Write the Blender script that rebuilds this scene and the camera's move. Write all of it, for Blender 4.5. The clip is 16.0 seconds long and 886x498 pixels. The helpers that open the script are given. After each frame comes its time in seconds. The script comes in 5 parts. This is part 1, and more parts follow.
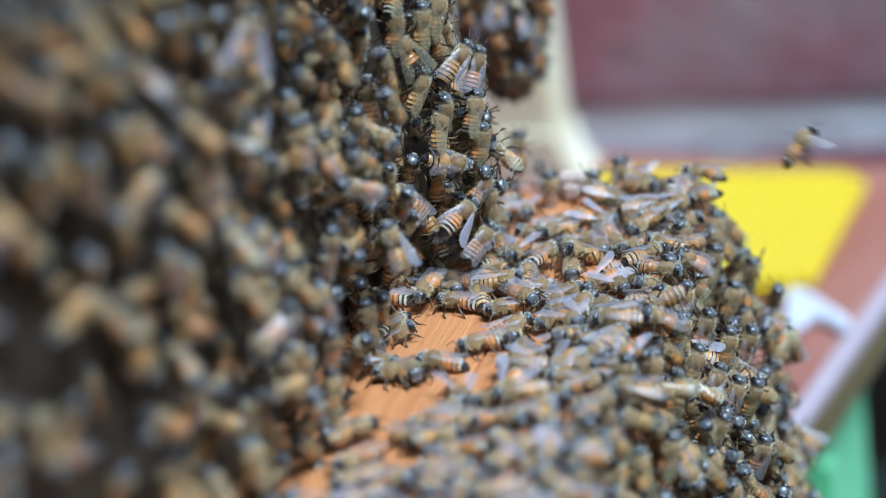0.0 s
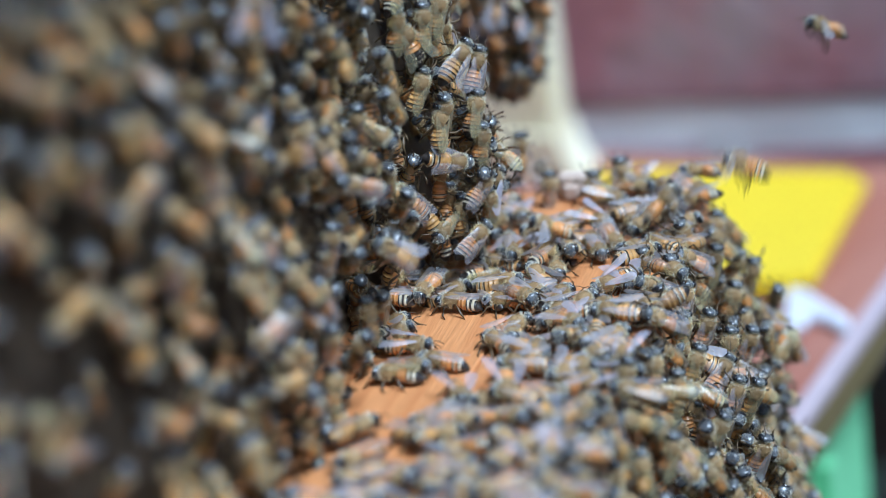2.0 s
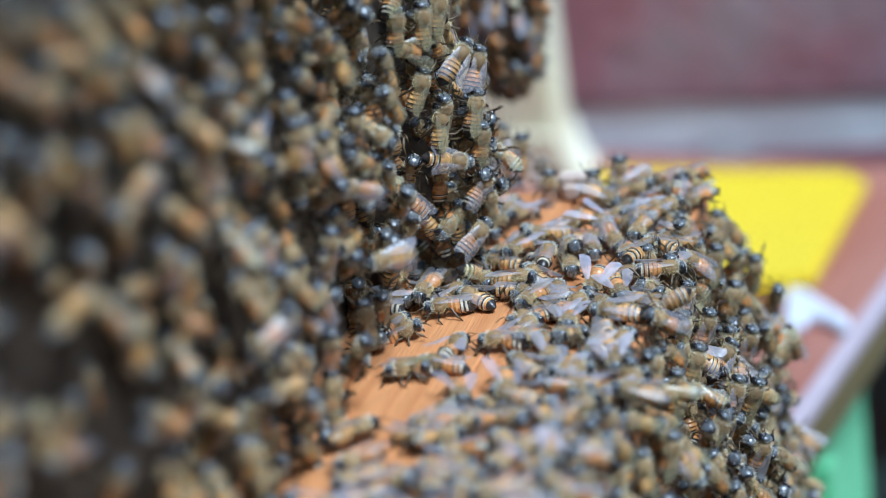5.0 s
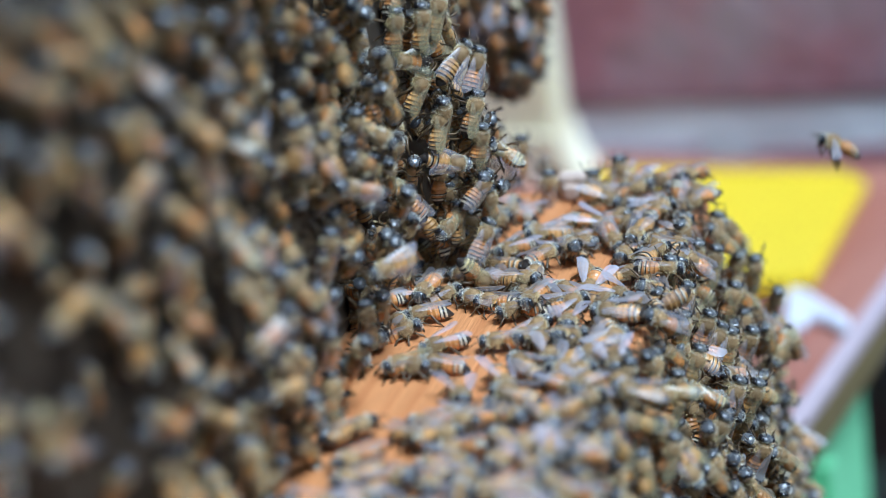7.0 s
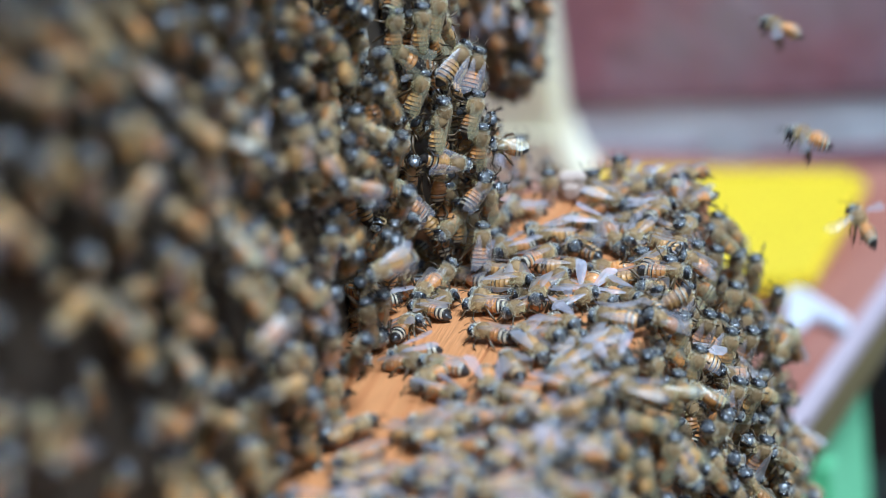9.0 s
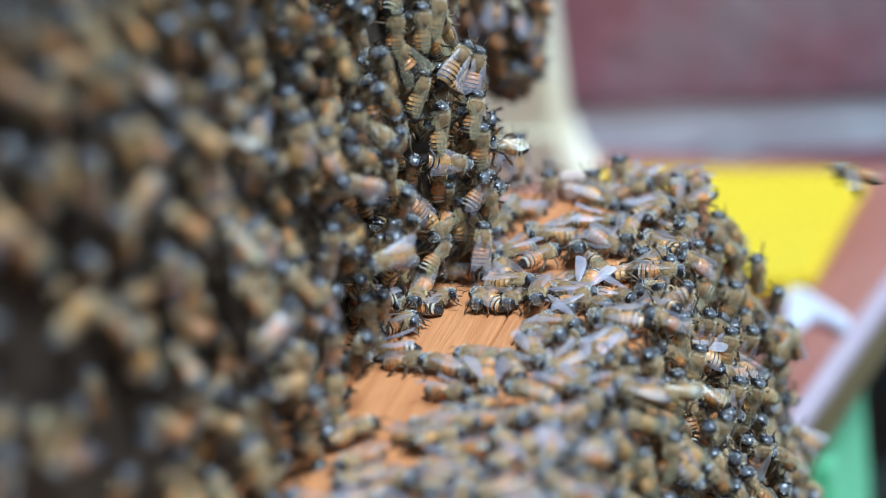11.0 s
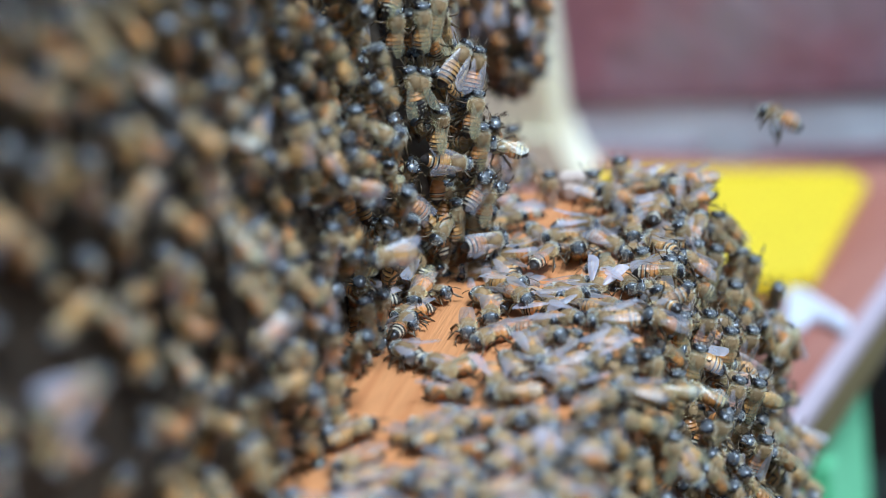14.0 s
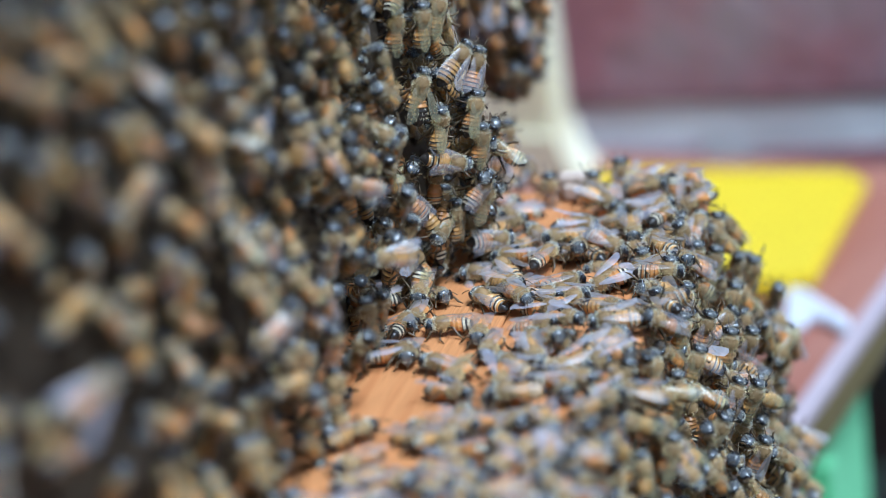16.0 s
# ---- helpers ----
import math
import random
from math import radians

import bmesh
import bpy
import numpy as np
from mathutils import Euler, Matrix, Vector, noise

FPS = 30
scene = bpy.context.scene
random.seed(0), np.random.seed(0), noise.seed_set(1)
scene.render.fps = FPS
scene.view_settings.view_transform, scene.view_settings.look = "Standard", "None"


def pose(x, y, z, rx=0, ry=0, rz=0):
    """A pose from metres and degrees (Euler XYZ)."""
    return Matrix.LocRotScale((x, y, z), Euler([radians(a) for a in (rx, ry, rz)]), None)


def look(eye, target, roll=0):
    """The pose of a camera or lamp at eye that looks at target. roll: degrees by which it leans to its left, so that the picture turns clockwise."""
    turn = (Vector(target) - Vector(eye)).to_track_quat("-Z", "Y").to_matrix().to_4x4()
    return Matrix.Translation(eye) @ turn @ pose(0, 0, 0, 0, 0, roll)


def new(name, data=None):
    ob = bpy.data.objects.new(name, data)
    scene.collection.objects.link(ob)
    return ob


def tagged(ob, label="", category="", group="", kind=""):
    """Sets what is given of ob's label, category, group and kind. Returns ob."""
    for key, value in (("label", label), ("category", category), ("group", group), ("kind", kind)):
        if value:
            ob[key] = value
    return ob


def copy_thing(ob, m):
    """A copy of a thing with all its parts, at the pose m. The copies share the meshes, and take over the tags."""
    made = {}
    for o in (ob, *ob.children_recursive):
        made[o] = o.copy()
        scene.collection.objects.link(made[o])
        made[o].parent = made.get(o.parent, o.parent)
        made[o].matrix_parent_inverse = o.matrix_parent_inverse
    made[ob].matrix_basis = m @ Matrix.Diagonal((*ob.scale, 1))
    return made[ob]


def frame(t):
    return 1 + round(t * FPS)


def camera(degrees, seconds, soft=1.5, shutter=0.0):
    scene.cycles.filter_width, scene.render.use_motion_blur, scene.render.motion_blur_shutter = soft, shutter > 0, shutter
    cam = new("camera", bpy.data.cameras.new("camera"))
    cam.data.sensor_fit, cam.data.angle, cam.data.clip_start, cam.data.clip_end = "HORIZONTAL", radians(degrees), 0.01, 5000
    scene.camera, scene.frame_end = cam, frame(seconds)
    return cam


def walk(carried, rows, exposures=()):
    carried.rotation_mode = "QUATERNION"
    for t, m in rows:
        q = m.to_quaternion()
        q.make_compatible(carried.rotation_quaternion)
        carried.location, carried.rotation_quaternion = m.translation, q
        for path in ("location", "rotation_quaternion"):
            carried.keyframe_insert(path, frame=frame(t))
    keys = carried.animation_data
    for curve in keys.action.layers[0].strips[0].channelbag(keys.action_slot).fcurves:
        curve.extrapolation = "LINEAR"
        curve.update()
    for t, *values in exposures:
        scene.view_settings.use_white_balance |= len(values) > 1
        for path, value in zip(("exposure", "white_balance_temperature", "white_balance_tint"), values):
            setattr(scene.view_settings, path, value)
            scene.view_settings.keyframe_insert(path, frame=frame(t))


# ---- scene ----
from collections import defaultdict

LEDGE = 0.5          # height of the lower box's top above the ground
MM = 0.001
SHIFT = Matrix.Translation((0, 0, LEDGE))

# camera: stands still on a tripod close to the hive, wide open
cam = camera(24.0, 16.0, soft=0.55, shutter=0.5)
cam.data.dof.use_dof = True
cam.data.dof.focus_distance = 0.432
cam.data.dof.aperture_fstop = 6.8
EYE = Vector((0.13653, -0.39100, 0.66851))
AIM = Vector((0.00412, 0.00474, 0.50832))
walk(cam, [(0, look(EYE, AIM, -8.0)), (16, look(EYE, AIM, -8.0))],
     exposures=[(0, 0.19, 4800, 2), (16, 0.19, 4800, 2)])

# world: soft daylight in open shade
world = bpy.data.worlds.new("sky")
scene.world = world
world.use_nodes = True
wn = world.node_tree
sky = wn.nodes.new("ShaderNodeTexSky")
sky.sky_type, sky.sun_disc = "NISHITA", False
sky.sun_elevation, sky.sun_rotation = radians(61), radians(116)
sky.dust_density, sky.ozone_density = 3.0, 0.6
wn.links.new(sky.outputs[0], wn.nodes["Background"].inputs[0])
wn.nodes["Background"].inputs[1].default_value = 0.054
sun = new("sun", bpy.data.lights.new("sun", "SUN"))
sun.data.energy, sun.data.angle, sun.data.color = 4.2, radians(20), (1.0, 0.98, 0.95)
sun.matrix_world = look((0, 0, 3), (-0.5 * 3, 0.24 * 3, 0))


# ---- materials ----
def material(name, colour, rough=0.5, vary=0.25, scale=200.0, bump=0.0, metal=0.0, spread=0.0,
             stretch=(1, 1, 1), second=None, second_scale=30.0, spec=0.5, sheen=0.0, halo=(1, 1, 1)):
    """A procedural surface: noise at two scales in colour and roughness, and relief."""
    m = bpy.data.materials.new(name)
    m.use_nodes = True
    n, l = m.node_tree.nodes, m.node_tree.links
    b = n["Principled BSDF"]
    b.inputs["Metallic"].default_value = metal
    b.inputs["Specular IOR Level"].default_value = spec
    if sheen:
        b.inputs["Sheen Weight"].default_value, b.inputs["Sheen Roughness"].default_value = sheen, 0.32
        b.inputs["Sheen Tint"].default_value = (*halo, 1)
    co = n.new("ShaderNodeTexCoord")
    mp = n.new("ShaderNodeMapping")
    mp.inputs["Scale"].default_value = stretch
    l.new(co.outputs["Object"], mp.inputs[0])
    fine = n.new("ShaderNodeTexNoise")
    fine.inputs["Scale"].default_value, fine.inputs["Detail"].default_value = scale, 6
    l.new(mp.outputs[0], fine.inputs["Vector"])
    broad = n.new("ShaderNodeTexNoise")
    broad.inputs["Scale"].default_value, broad.inputs["Detail"].default_value = second_scale, 3
    l.new(mp.outputs[0], broad.inputs["Vector"])
    mix = n.new("ShaderNodeMixRGB")
    c = Vector(colour)
    mix.inputs[1].default_value = (*(c * (1 - vary)), 1)
    mix.inputs[2].default_value = (*[min(1, v) for v in c * (1 + vary)], 1)
    l.new(fine.outputs["Fac"], mix.inputs[0])
    out = mix
    if second:
        ramp = n.new("ShaderNodeValToRGB")
        ramp.color_ramp.elements[0].position, ramp.color_ramp.elements[1].position = 0.45, 0.65
        l.new(broad.outputs["Fac"], ramp.inputs[0])
        two = n.new("ShaderNodeMixRGB")
        two.inputs[2].default_value = (*second, 1)
        l.new(ramp.outputs[0], two.inputs[0])
        l.new(out.outputs[0], two.inputs[1])
        out = two
    if spread:
        oi, ge = n.new("ShaderNodeObjectInfo"), n.new("ShaderNodeNewGeometry")
        add = n.new("ShaderNodeMath")
        l.new(oi.outputs["Random"], add.inputs[0])
        l.new(ge.outputs["Random Per Island"], add.inputs[1])
        rng = n.new("ShaderNodeMapRange")
        rng.inputs["From Max"].default_value = 2.0
        rng.inputs["To Min"].default_value, rng.inputs["To Max"].default_value = 1 - spread, 1 + spread
        l.new(add.outputs[0], rng.inputs["Value"])
        hsv = n.new("ShaderNodeHueSaturation")
        l.new(rng.outputs[0], hsv.inputs["Value"])
        l.new(out.outputs[0], hsv.inputs["Color"])
        out = hsv
    l.new(out.outputs[0], b.inputs["Base Color"])
    rr = n.new("ShaderNodeMapRange")
    rr.inputs["To Min"].default_value, rr.inputs["To Max"].default_value = max(0.03, rough - 0.12), min(1, rough + 0.12)
    l.new(broad.outputs["Fac"], rr.inputs["Value"])
    l.new(rr.outputs[0], b.inputs["Roughness"])
    if bump:
        bp = n.new("ShaderNodeBump")
        bp.inputs["Strength"].default_value, bp.inputs["Distance"].default_value = 0.6, bump
        l.new(fine.outputs["Fac"], bp.inputs["Height"])
        l.new(bp.outputs[0], b.inputs["Normal"])
    return m


def wing_material(name, least, most, tint=(1.0, 0.98, 0.95), milk=(0.93, 0.88, 0.96), sheen=0.85):
    """A clear membrane: mostly see-through, a little milky, with the sky in its gloss."""
    m = bpy.data.materials.new(name)
    m.use_nodes = True
    n, l = m.node_tree.nodes, m.node_tree.links
    tr, df, gl = n.new("ShaderNodeBsdfTransparent"), n.new("ShaderNodeBsdfDiffuse"), n.new("ShaderNodeBsdfGlossy")
    tr.inputs[0].default_value = (*tint, 1)
    df.inputs[0].default_value = (*milk, 1)
    gl.inputs["Roughness"].default_value = 0.42
    co, nz = n.new("ShaderNodeTexCoord"), n.new("ShaderNodeTexNoise")
    nz.inputs["Scale"].default_value = 700
    l.new(co.outputs["Object"], nz.inputs["Vector"])
    rr = n.new("ShaderNodeMapRange")
    rr.inputs["From Min"].default_value, rr.inputs["From Max"].default_value = 0.3, 1.5
    rr.inputs["To Min"].default_value, rr.inputs["To Max"].default_value = least, most
    oi, both = n.new("ShaderNodeObjectInfo"), n.new("ShaderNodeMath")
    l.new(nz.outputs["Fac"], both.inputs[0])
    l.new(oi.outputs["Random"], both.inputs[1])
    l.new(both.outputs[0], rr.inputs["Value"])
    milky, shiny, fr = n.new("ShaderNodeMixShader"), n.new("ShaderNodeMixShader"), n.new("ShaderNodeLayerWeight")
    power, gloss = n.new("ShaderNodeMath"), n.new("ShaderNodeMath")
    power.operation, power.inputs[1].default_value = "POWER", 2.4
    gloss.operation, gloss.inputs[1].default_value, gloss.inputs[2].default_value = "MULTIPLY_ADD", sheen, 0.07
    l.new(fr.outputs["Facing"], power.inputs[0])
    l.new(power.outputs[0], gloss.inputs[0])
    l.new(rr.outputs[0], milky.inputs[0])
    l.new(tr.outputs[0], milky.inputs[1])
    l.new(df.outputs[0], milky.inputs[2])
    l.new(gloss.outputs[0], shiny.inputs[0])
    l.new(milky.outputs[0], shiny.inputs[1])
    l.new(gl.outputs[0], shiny.inputs[2])
    bp = n.new("ShaderNodeBump")
    bp.inputs["Distance"].default_value = 0.0002
    l.new(nz.outputs["Fac"], bp.inputs["Height"])
    l.new(bp.outputs[0], gl.inputs["Normal"])
    l.new(shiny.outputs[0], n["Material Output"].inputs["Surface"])
    return m


CHITIN, HAIR, HEAD, EYES, AMBER, BLACK, PALE, WING, VEIN, LEG, FACE, HONEY, GOLD, SKYLIT, SMOKY = range(15)
BEE_MATS = [
    material("thorax_velvet", (0.36, 0.235, 0.10), 0.7, 0.4, 500, 0.0002, spread=0.35, sheen=1.0, halo=(1.0, 0.88, 0.62)),
    material("tan_fuzz", (0.85, 0.66, 0.34), 0.8, 0.3, 700, spread=0.4, sheen=0.2),
    material("head_chitin", (0.10, 0.105, 0.115), 0.28, 0.4, 1200, 0.00005, spread=0.3, spec=0.85, sheen=0.4, halo=(0.88, 0.94, 1.0)),
    material("compound_eye", (0.016, 0.015, 0.017), 0.2, 0.3, 4000, 0.00003, spec=0.9),
    material("amber_tergite", (0.60, 0.27, 0.075), 0.33, 0.3, 600, 0.00008, spread=0.5, second=(0.36, 0.17, 0.06), second_scale=300, sheen=0.35, halo=(1.0, 0.9, 0.7)),
    material("dark_tergite", (0.035, 0.028, 0.024), 0.3, 0.4, 600, 0.00008, spread=0.3),
    material("pale_band_fuzz", (0.66, 0.58, 0.42), 0.8, 0.25, 900, spread=0.3),
    wing_material("wing_membrane", 0.0, 0.22),
    material("wing_vein", (0.36, 0.25, 0.14), 0.5, 0.3, 500),
    material("leg_chitin", (0.10, 0.065, 0.03), 0.42, 0.4, 800, spread=0.4),
    material("grey_face_fuzz", (0.80, 0.74, 0.60), 0.7, 0.3, 900, spread=0.3),
    material("honey_tergite", (0.62, 0.345, 0.11), 0.33, 0.3, 600, 0.00008, spread=0.4, second=(0.44, 0.25, 0.085), second_scale=300, sheen=0.35, halo=(1.0, 0.9, 0.7)),
    # below: lighter strain, wings with sky reflection in their milky colour, and yellowish wings
    material("golden_fuzz", (0.80, 0.69, 0.40), 0.8, 0.3, 700, spread=0.3),
    wing_material("skylit_wing", 0.12, 0.36, (1.0, 0.98, 0.95), (0.82, 0.77, 0.9), 0.8),
    wing_material("smoky_wing", 0.03, 0.26, (0.95, 0.91, 0.74), (0.68, 0.62, 0.38), 0.35),
]
WOOD = material("orange_stained_wood", (0.62, 0.275, 0.10), 0.42, 0.22, 130, 0.0005, stretch=(12, 0.8, 12), second=(0.54, 0.22, 0.075), second_scale=22)
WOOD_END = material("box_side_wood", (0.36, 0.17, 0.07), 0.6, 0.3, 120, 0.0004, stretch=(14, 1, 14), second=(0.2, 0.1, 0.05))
REDWOOD = material("reddish_painted_wood", (0.32, 0.125, 0.085), 0.5, 0.15, 120, 0.0003, stretch=(10, 1, 10), second=(0.38, 0.17, 0.12), second_scale=9)
RIM = material("worn_pale_edge", (0.48, 0.39, 0.42), 0.55, 0.2, 90, 0.0003)
# dark olive: the shade on the bench's side is put into this colour
OLIVE = material("shaded_olive_wood", (0.16, 0.12, 0.045), 0.7, 0.3, 90, 0.0004, stretch=(1, 6, 6))
YELLOW = material("yellow_plastic", (0.76, 0.57, 0.012), 0.35, 0.05, 60, 0.0001)
CREAM = material("cream_painted_wood", (0.8, 0.77, 0.6), 0.6, 0.1, 60, 0.0003, stretch=(4, 4, 1), second=(0.76, 0.7, 0.5), second_scale=12)
PINE = material("pale_pine", (0.6, 0.47, 0.38), 0.6, 0.15, 200, 0.0002, stretch=(1, 1, 6))
WHITE = material("white_plastic", (0.7, 0.7, 0.76), 0.4, 0.06, 80, 0.0002)
GREEN = material("green_plastic", (0.3, 0.7, 0.36), 0.45, 0.15, 40, 0.0004)
NAVY = material("navy_plastic", (0.02, 0.03, 0.07), 0.4, 0.3, 40, 0.0003)
BRICK = material("dark_red_brick", (0.34, 0.15, 0.175), 0.85, 0.3, 90, 0.002, spread=0.15, second=(0.33, 0.25, 0.28), second_scale=16)
MORTAR = material("grey_mortar", (0.86, 0.79, 0.80), 0.9, 0.25, 120, 0.002, second=(0.72, 0.66, 0.67), second_scale=22)
GRASS = material("worn_grass_soil", (0.06, 0.07, 0.03), 0.95, 0.5, 40, 0.01, second=(0.1, 0.07, 0.045), second_scale=5)
# near-black box front: shade in the gaps between bees, put into its colour
GAP_DARK = material("gap_shade_wood", (0.05, 0.035, 0.02), 0.7, 0.4, 90, 0.0005)


# ---- mesh helpers ----
def mesh_of(name, geo, mats):
    """A mesh from (verts, faces, slots)."""
    v, f, s = geo
    me = bpy.data.meshes.new(name)
    me.from_pydata(v, [], f)
    for m in mats:
        me.materials.append(m)
    me.polygons.foreach_set("material_index", np.array(s, dtype=np.int32))
    me.polygons.foreach_set("use_smooth", np.ones(len(f), dtype=bool))
    me.update()
    return me


def used(geo):
    """The geometry with its slots renumbered, and the materials that it uses."""
    v, f, s = geo
    kinds = sorted(set(s))
    return (v, f, [kinds.index(i) for i in s]), [BEE_MATS[i] for i in kinds]


def join(*geos):
    v, f, s = [], [], []
    for a, b, c in geos:
        k = len(v)
        v += list(a)
        f += [tuple(i + k for i in q) for q in b]
        s += list(c)
    return v, f, s


def part(name, me, parent, label=""):
    ob = new(name, me)
    ob.parent = parent
    return tagged(ob, label=label)


def board(name, size, mat, bevel=0.002, m=None, wobble=0.0):
    """A box mesh with rounded edges, its base at z = 0."""
    bm = bmesh.new()
    bmesh.ops.create_cube(bm, size=1)
    bmesh.ops.scale(bm, vec=size, verts=bm.verts)
    bmesh.ops.translate(bm, vec=(0, 0, size[2] / 2), verts=bm.verts)
    if bevel:
        bmesh.ops.bevel(bm, geom=list(bm.edges), offset=bevel, segments=2, affect="EDGES", profile=0.5)
    if m:
        bm.transform(m)
    me = bpy.data.meshes.new(name)
    bm.to_mesh(me)
    bm.free()
    me.materials.append(mat)
    return me


def structure(name, me, m=None, label=""):
    ob = new(name, me)
    if m:
        ob.matrix_world = m
    return tagged(ob, label=label, kind="structure")


# ---- the bee, in millimetres, head towards +x, feet at z = 0 ----
def ball(c, r, slot, nu=12, nv=8, warp=None):
    v, f = [], []
    for j in range(1, nv):
        a = math.pi * j / nv
        for i in range(nu):
            b = 2 * math.pi * i / nu
            p = Vector((math.cos(a), math.sin(a) * math.cos(b), math.sin(a) * math.sin(b)))
            if warp:
                p = warp(p)
            v.append((c[0] + r[0] * p.x, c[1] + r[1] * p.y, c[2] + r[2] * p.z))
    for e in (1, -1):
        p = Vector((e, 0, 0))
        if warp:
            p = warp(p)
        v.append((c[0] + r[0] * p.x, c[1] + r[1] * p.y, c[2] + r[2] * p.z))
    for j in range(nv - 2):
        for i in range(nu):
            k = (i + 1) % nu
            f.append((j * nu + i, (j + 1) * nu + i, (j + 1) * nu + k, j * nu + k))
    top, end = len(v) - 2, len(v) - 1
    for i in range(nu):
        k = (i + 1) % nu
        f.append((top, i, k))
        f.append((end, (nv - 2) * nu + k, (nv - 2) * nu + i))
    return v, f, [slot] * len(f)


def tube(points, radii, slot, sides=5):
    v, f = [], []
    pts = [Vector(p) for p in points]
    for i, p in enumerate(pts):
        d = (pts[min(i + 1, len(pts) - 1)] - pts[max(i - 1, 0)]).normalized()
        a = d.orthogonal().normalized()
        b = d.cross(a)
        for k in range(sides):
            w = 2 * math.pi * k / sides
            v.append(tuple(p + (a * math.cos(w) + b * math.sin(w)) * radii[i]))
    for i in range(len(pts) - 1):
        for k in range(sides):
            q = (k + 1) % sides
            f.append((i * sides + k, i * sides + q, (i + 1) * sides + q, (i + 1) * sides + k))
    f.append(tuple(reversed(range(sides))))
    f.append(tuple(range((len(pts) - 1) * sides, len(pts) * sides)))
    return v, f, [slot] * len(f)


def fuzz(rng, c, r, n, length, slot, lean=(-0.5, 0, 0), low=-0.6, width=0.07, high=1.1):
    """Single hairs on an ellipsoid."""
    v, f = [], []
    while len(f) < n:
        p = Vector((rng.gauss(0, 1), rng.gauss(0, 1), rng.gauss(0, 1))).normalized()
        if p.z < low or p.z > high:
            continue
        o = Vector((c[0] + r[0] * p.x * 0.97, c[1] + r[1] * p.y * 0.97, c[2] + r[2] * p.z * 0.97))
        d = (p + Vector(lean) + Vector((rng.gauss(0, 0.3), rng.gauss(0, 0.3), rng.gauss(0, 0.3)))).normalized()
        s = d.orthogonal().normalized() * width
        s.rotate(Matrix.Rotation(rng.uniform(0, 6.28), 3, d))
        k = len(v)
        v += [tuple(o - s), tuple(o + s), tuple(o + d * length * rng.uniform(0.6, 1.2))]
        f.append((k, k + 1, k + 2))
    return v, f, [slot] * len(f)


def abdomen_geo(rng, amber, droop, hairs, length=7.2, fat=2.0, nu=14):
    """Six overlapping rings, amber before and dark behind, each with a pale fringe."""
    v, f, s = [], [], []
    rings = []
    segs = 6
    for k in range(segs):
        for q in (0.0, 0.3, 0.55, 0.78, 1.0):
            u = (k + q * 1.0) / segs
            rad = fat * (math.sin(math.pi * min(1, (u * 0.86 + 0.13))) ** 0.62)
            rad *= 1.0 - 0.10 * (1 - q) + (0.035 if q > 0.7 else 0)
            if k == segs - 1 and q == 1.0:
                rad *= 0.25
            rings.append((u, rad, k, q))
    for u, rad, k, q in rings:
        x = -1.9 - length * u
        z = 2.35 - droop * u * u
        for i in range(nu):
            a = 2 * math.pi * i / nu
            v.append((x + 0.25 * math.sin(a) * droop * u, rad * math.cos(a), z + rad * 0.92 * math.sin(a)))
    for j in range(len(rings) - 1):
        k, q = rings[j][2], rings[j][3]
        for i in range(nu):
            b = (i + 1) % nu
            f.append((j * nu + i, j * nu + b, (j + 1) * nu + b, (j + 1) * nu + i))
            if amber > 5:      # a queen-like body: two orange rings, then glossy black
                s.append(AMBER if k < 2 else BLACK)
                continue
            below = math.sin(2 * math.pi * (i + 0.5) / nu) < -0.35
            if below:
                s.append(AMBER if k < 4 and q < 0.6 else BLACK)
            elif k >= 5:
                s.append(BLACK)
            elif q < 0.2:
                s.append(PALE if k >= 3 else AMBER)
            elif q < 0.4:
                s.append(AMBER if k < amber else PALE)
            elif q < 0.7 and k < amber or k < 2 and amber > 2:
                s.append(AMBER)
            else:
                s.append(BLACK)
    n = len(v)
    v += [(-1.7, 0, 2.35), (-2.1 - length, 0, 2.35 - droop * 1.05)]
    for i in range(nu):
        b = (i + 1) % nu
        f += [(n, b, i), (n + 1, (len(rings) - 1) * nu + i, (len(rings) - 1) * nu + b)]
        s += [BLACK, BLACK]
    out = (v, f, s)
    if hairs:
        for k in range(segs - 1):
            u = k / segs
            x, z = -1.9 - length * u, 2.35 - droop * u * u
            rad = fat * (math.sin(math.pi * min(1, (u * 0.86 + 0.13))) ** 0.62)
            out = join(out, fuzz(rng, (x, 0, z), (0.35, rad, rad * 0.92), 60 if k else 90, 0.75 if k else 1.0, PALE if k else HAIR, (-1.6, 0, 0), -0.2, 0.05))
    return out


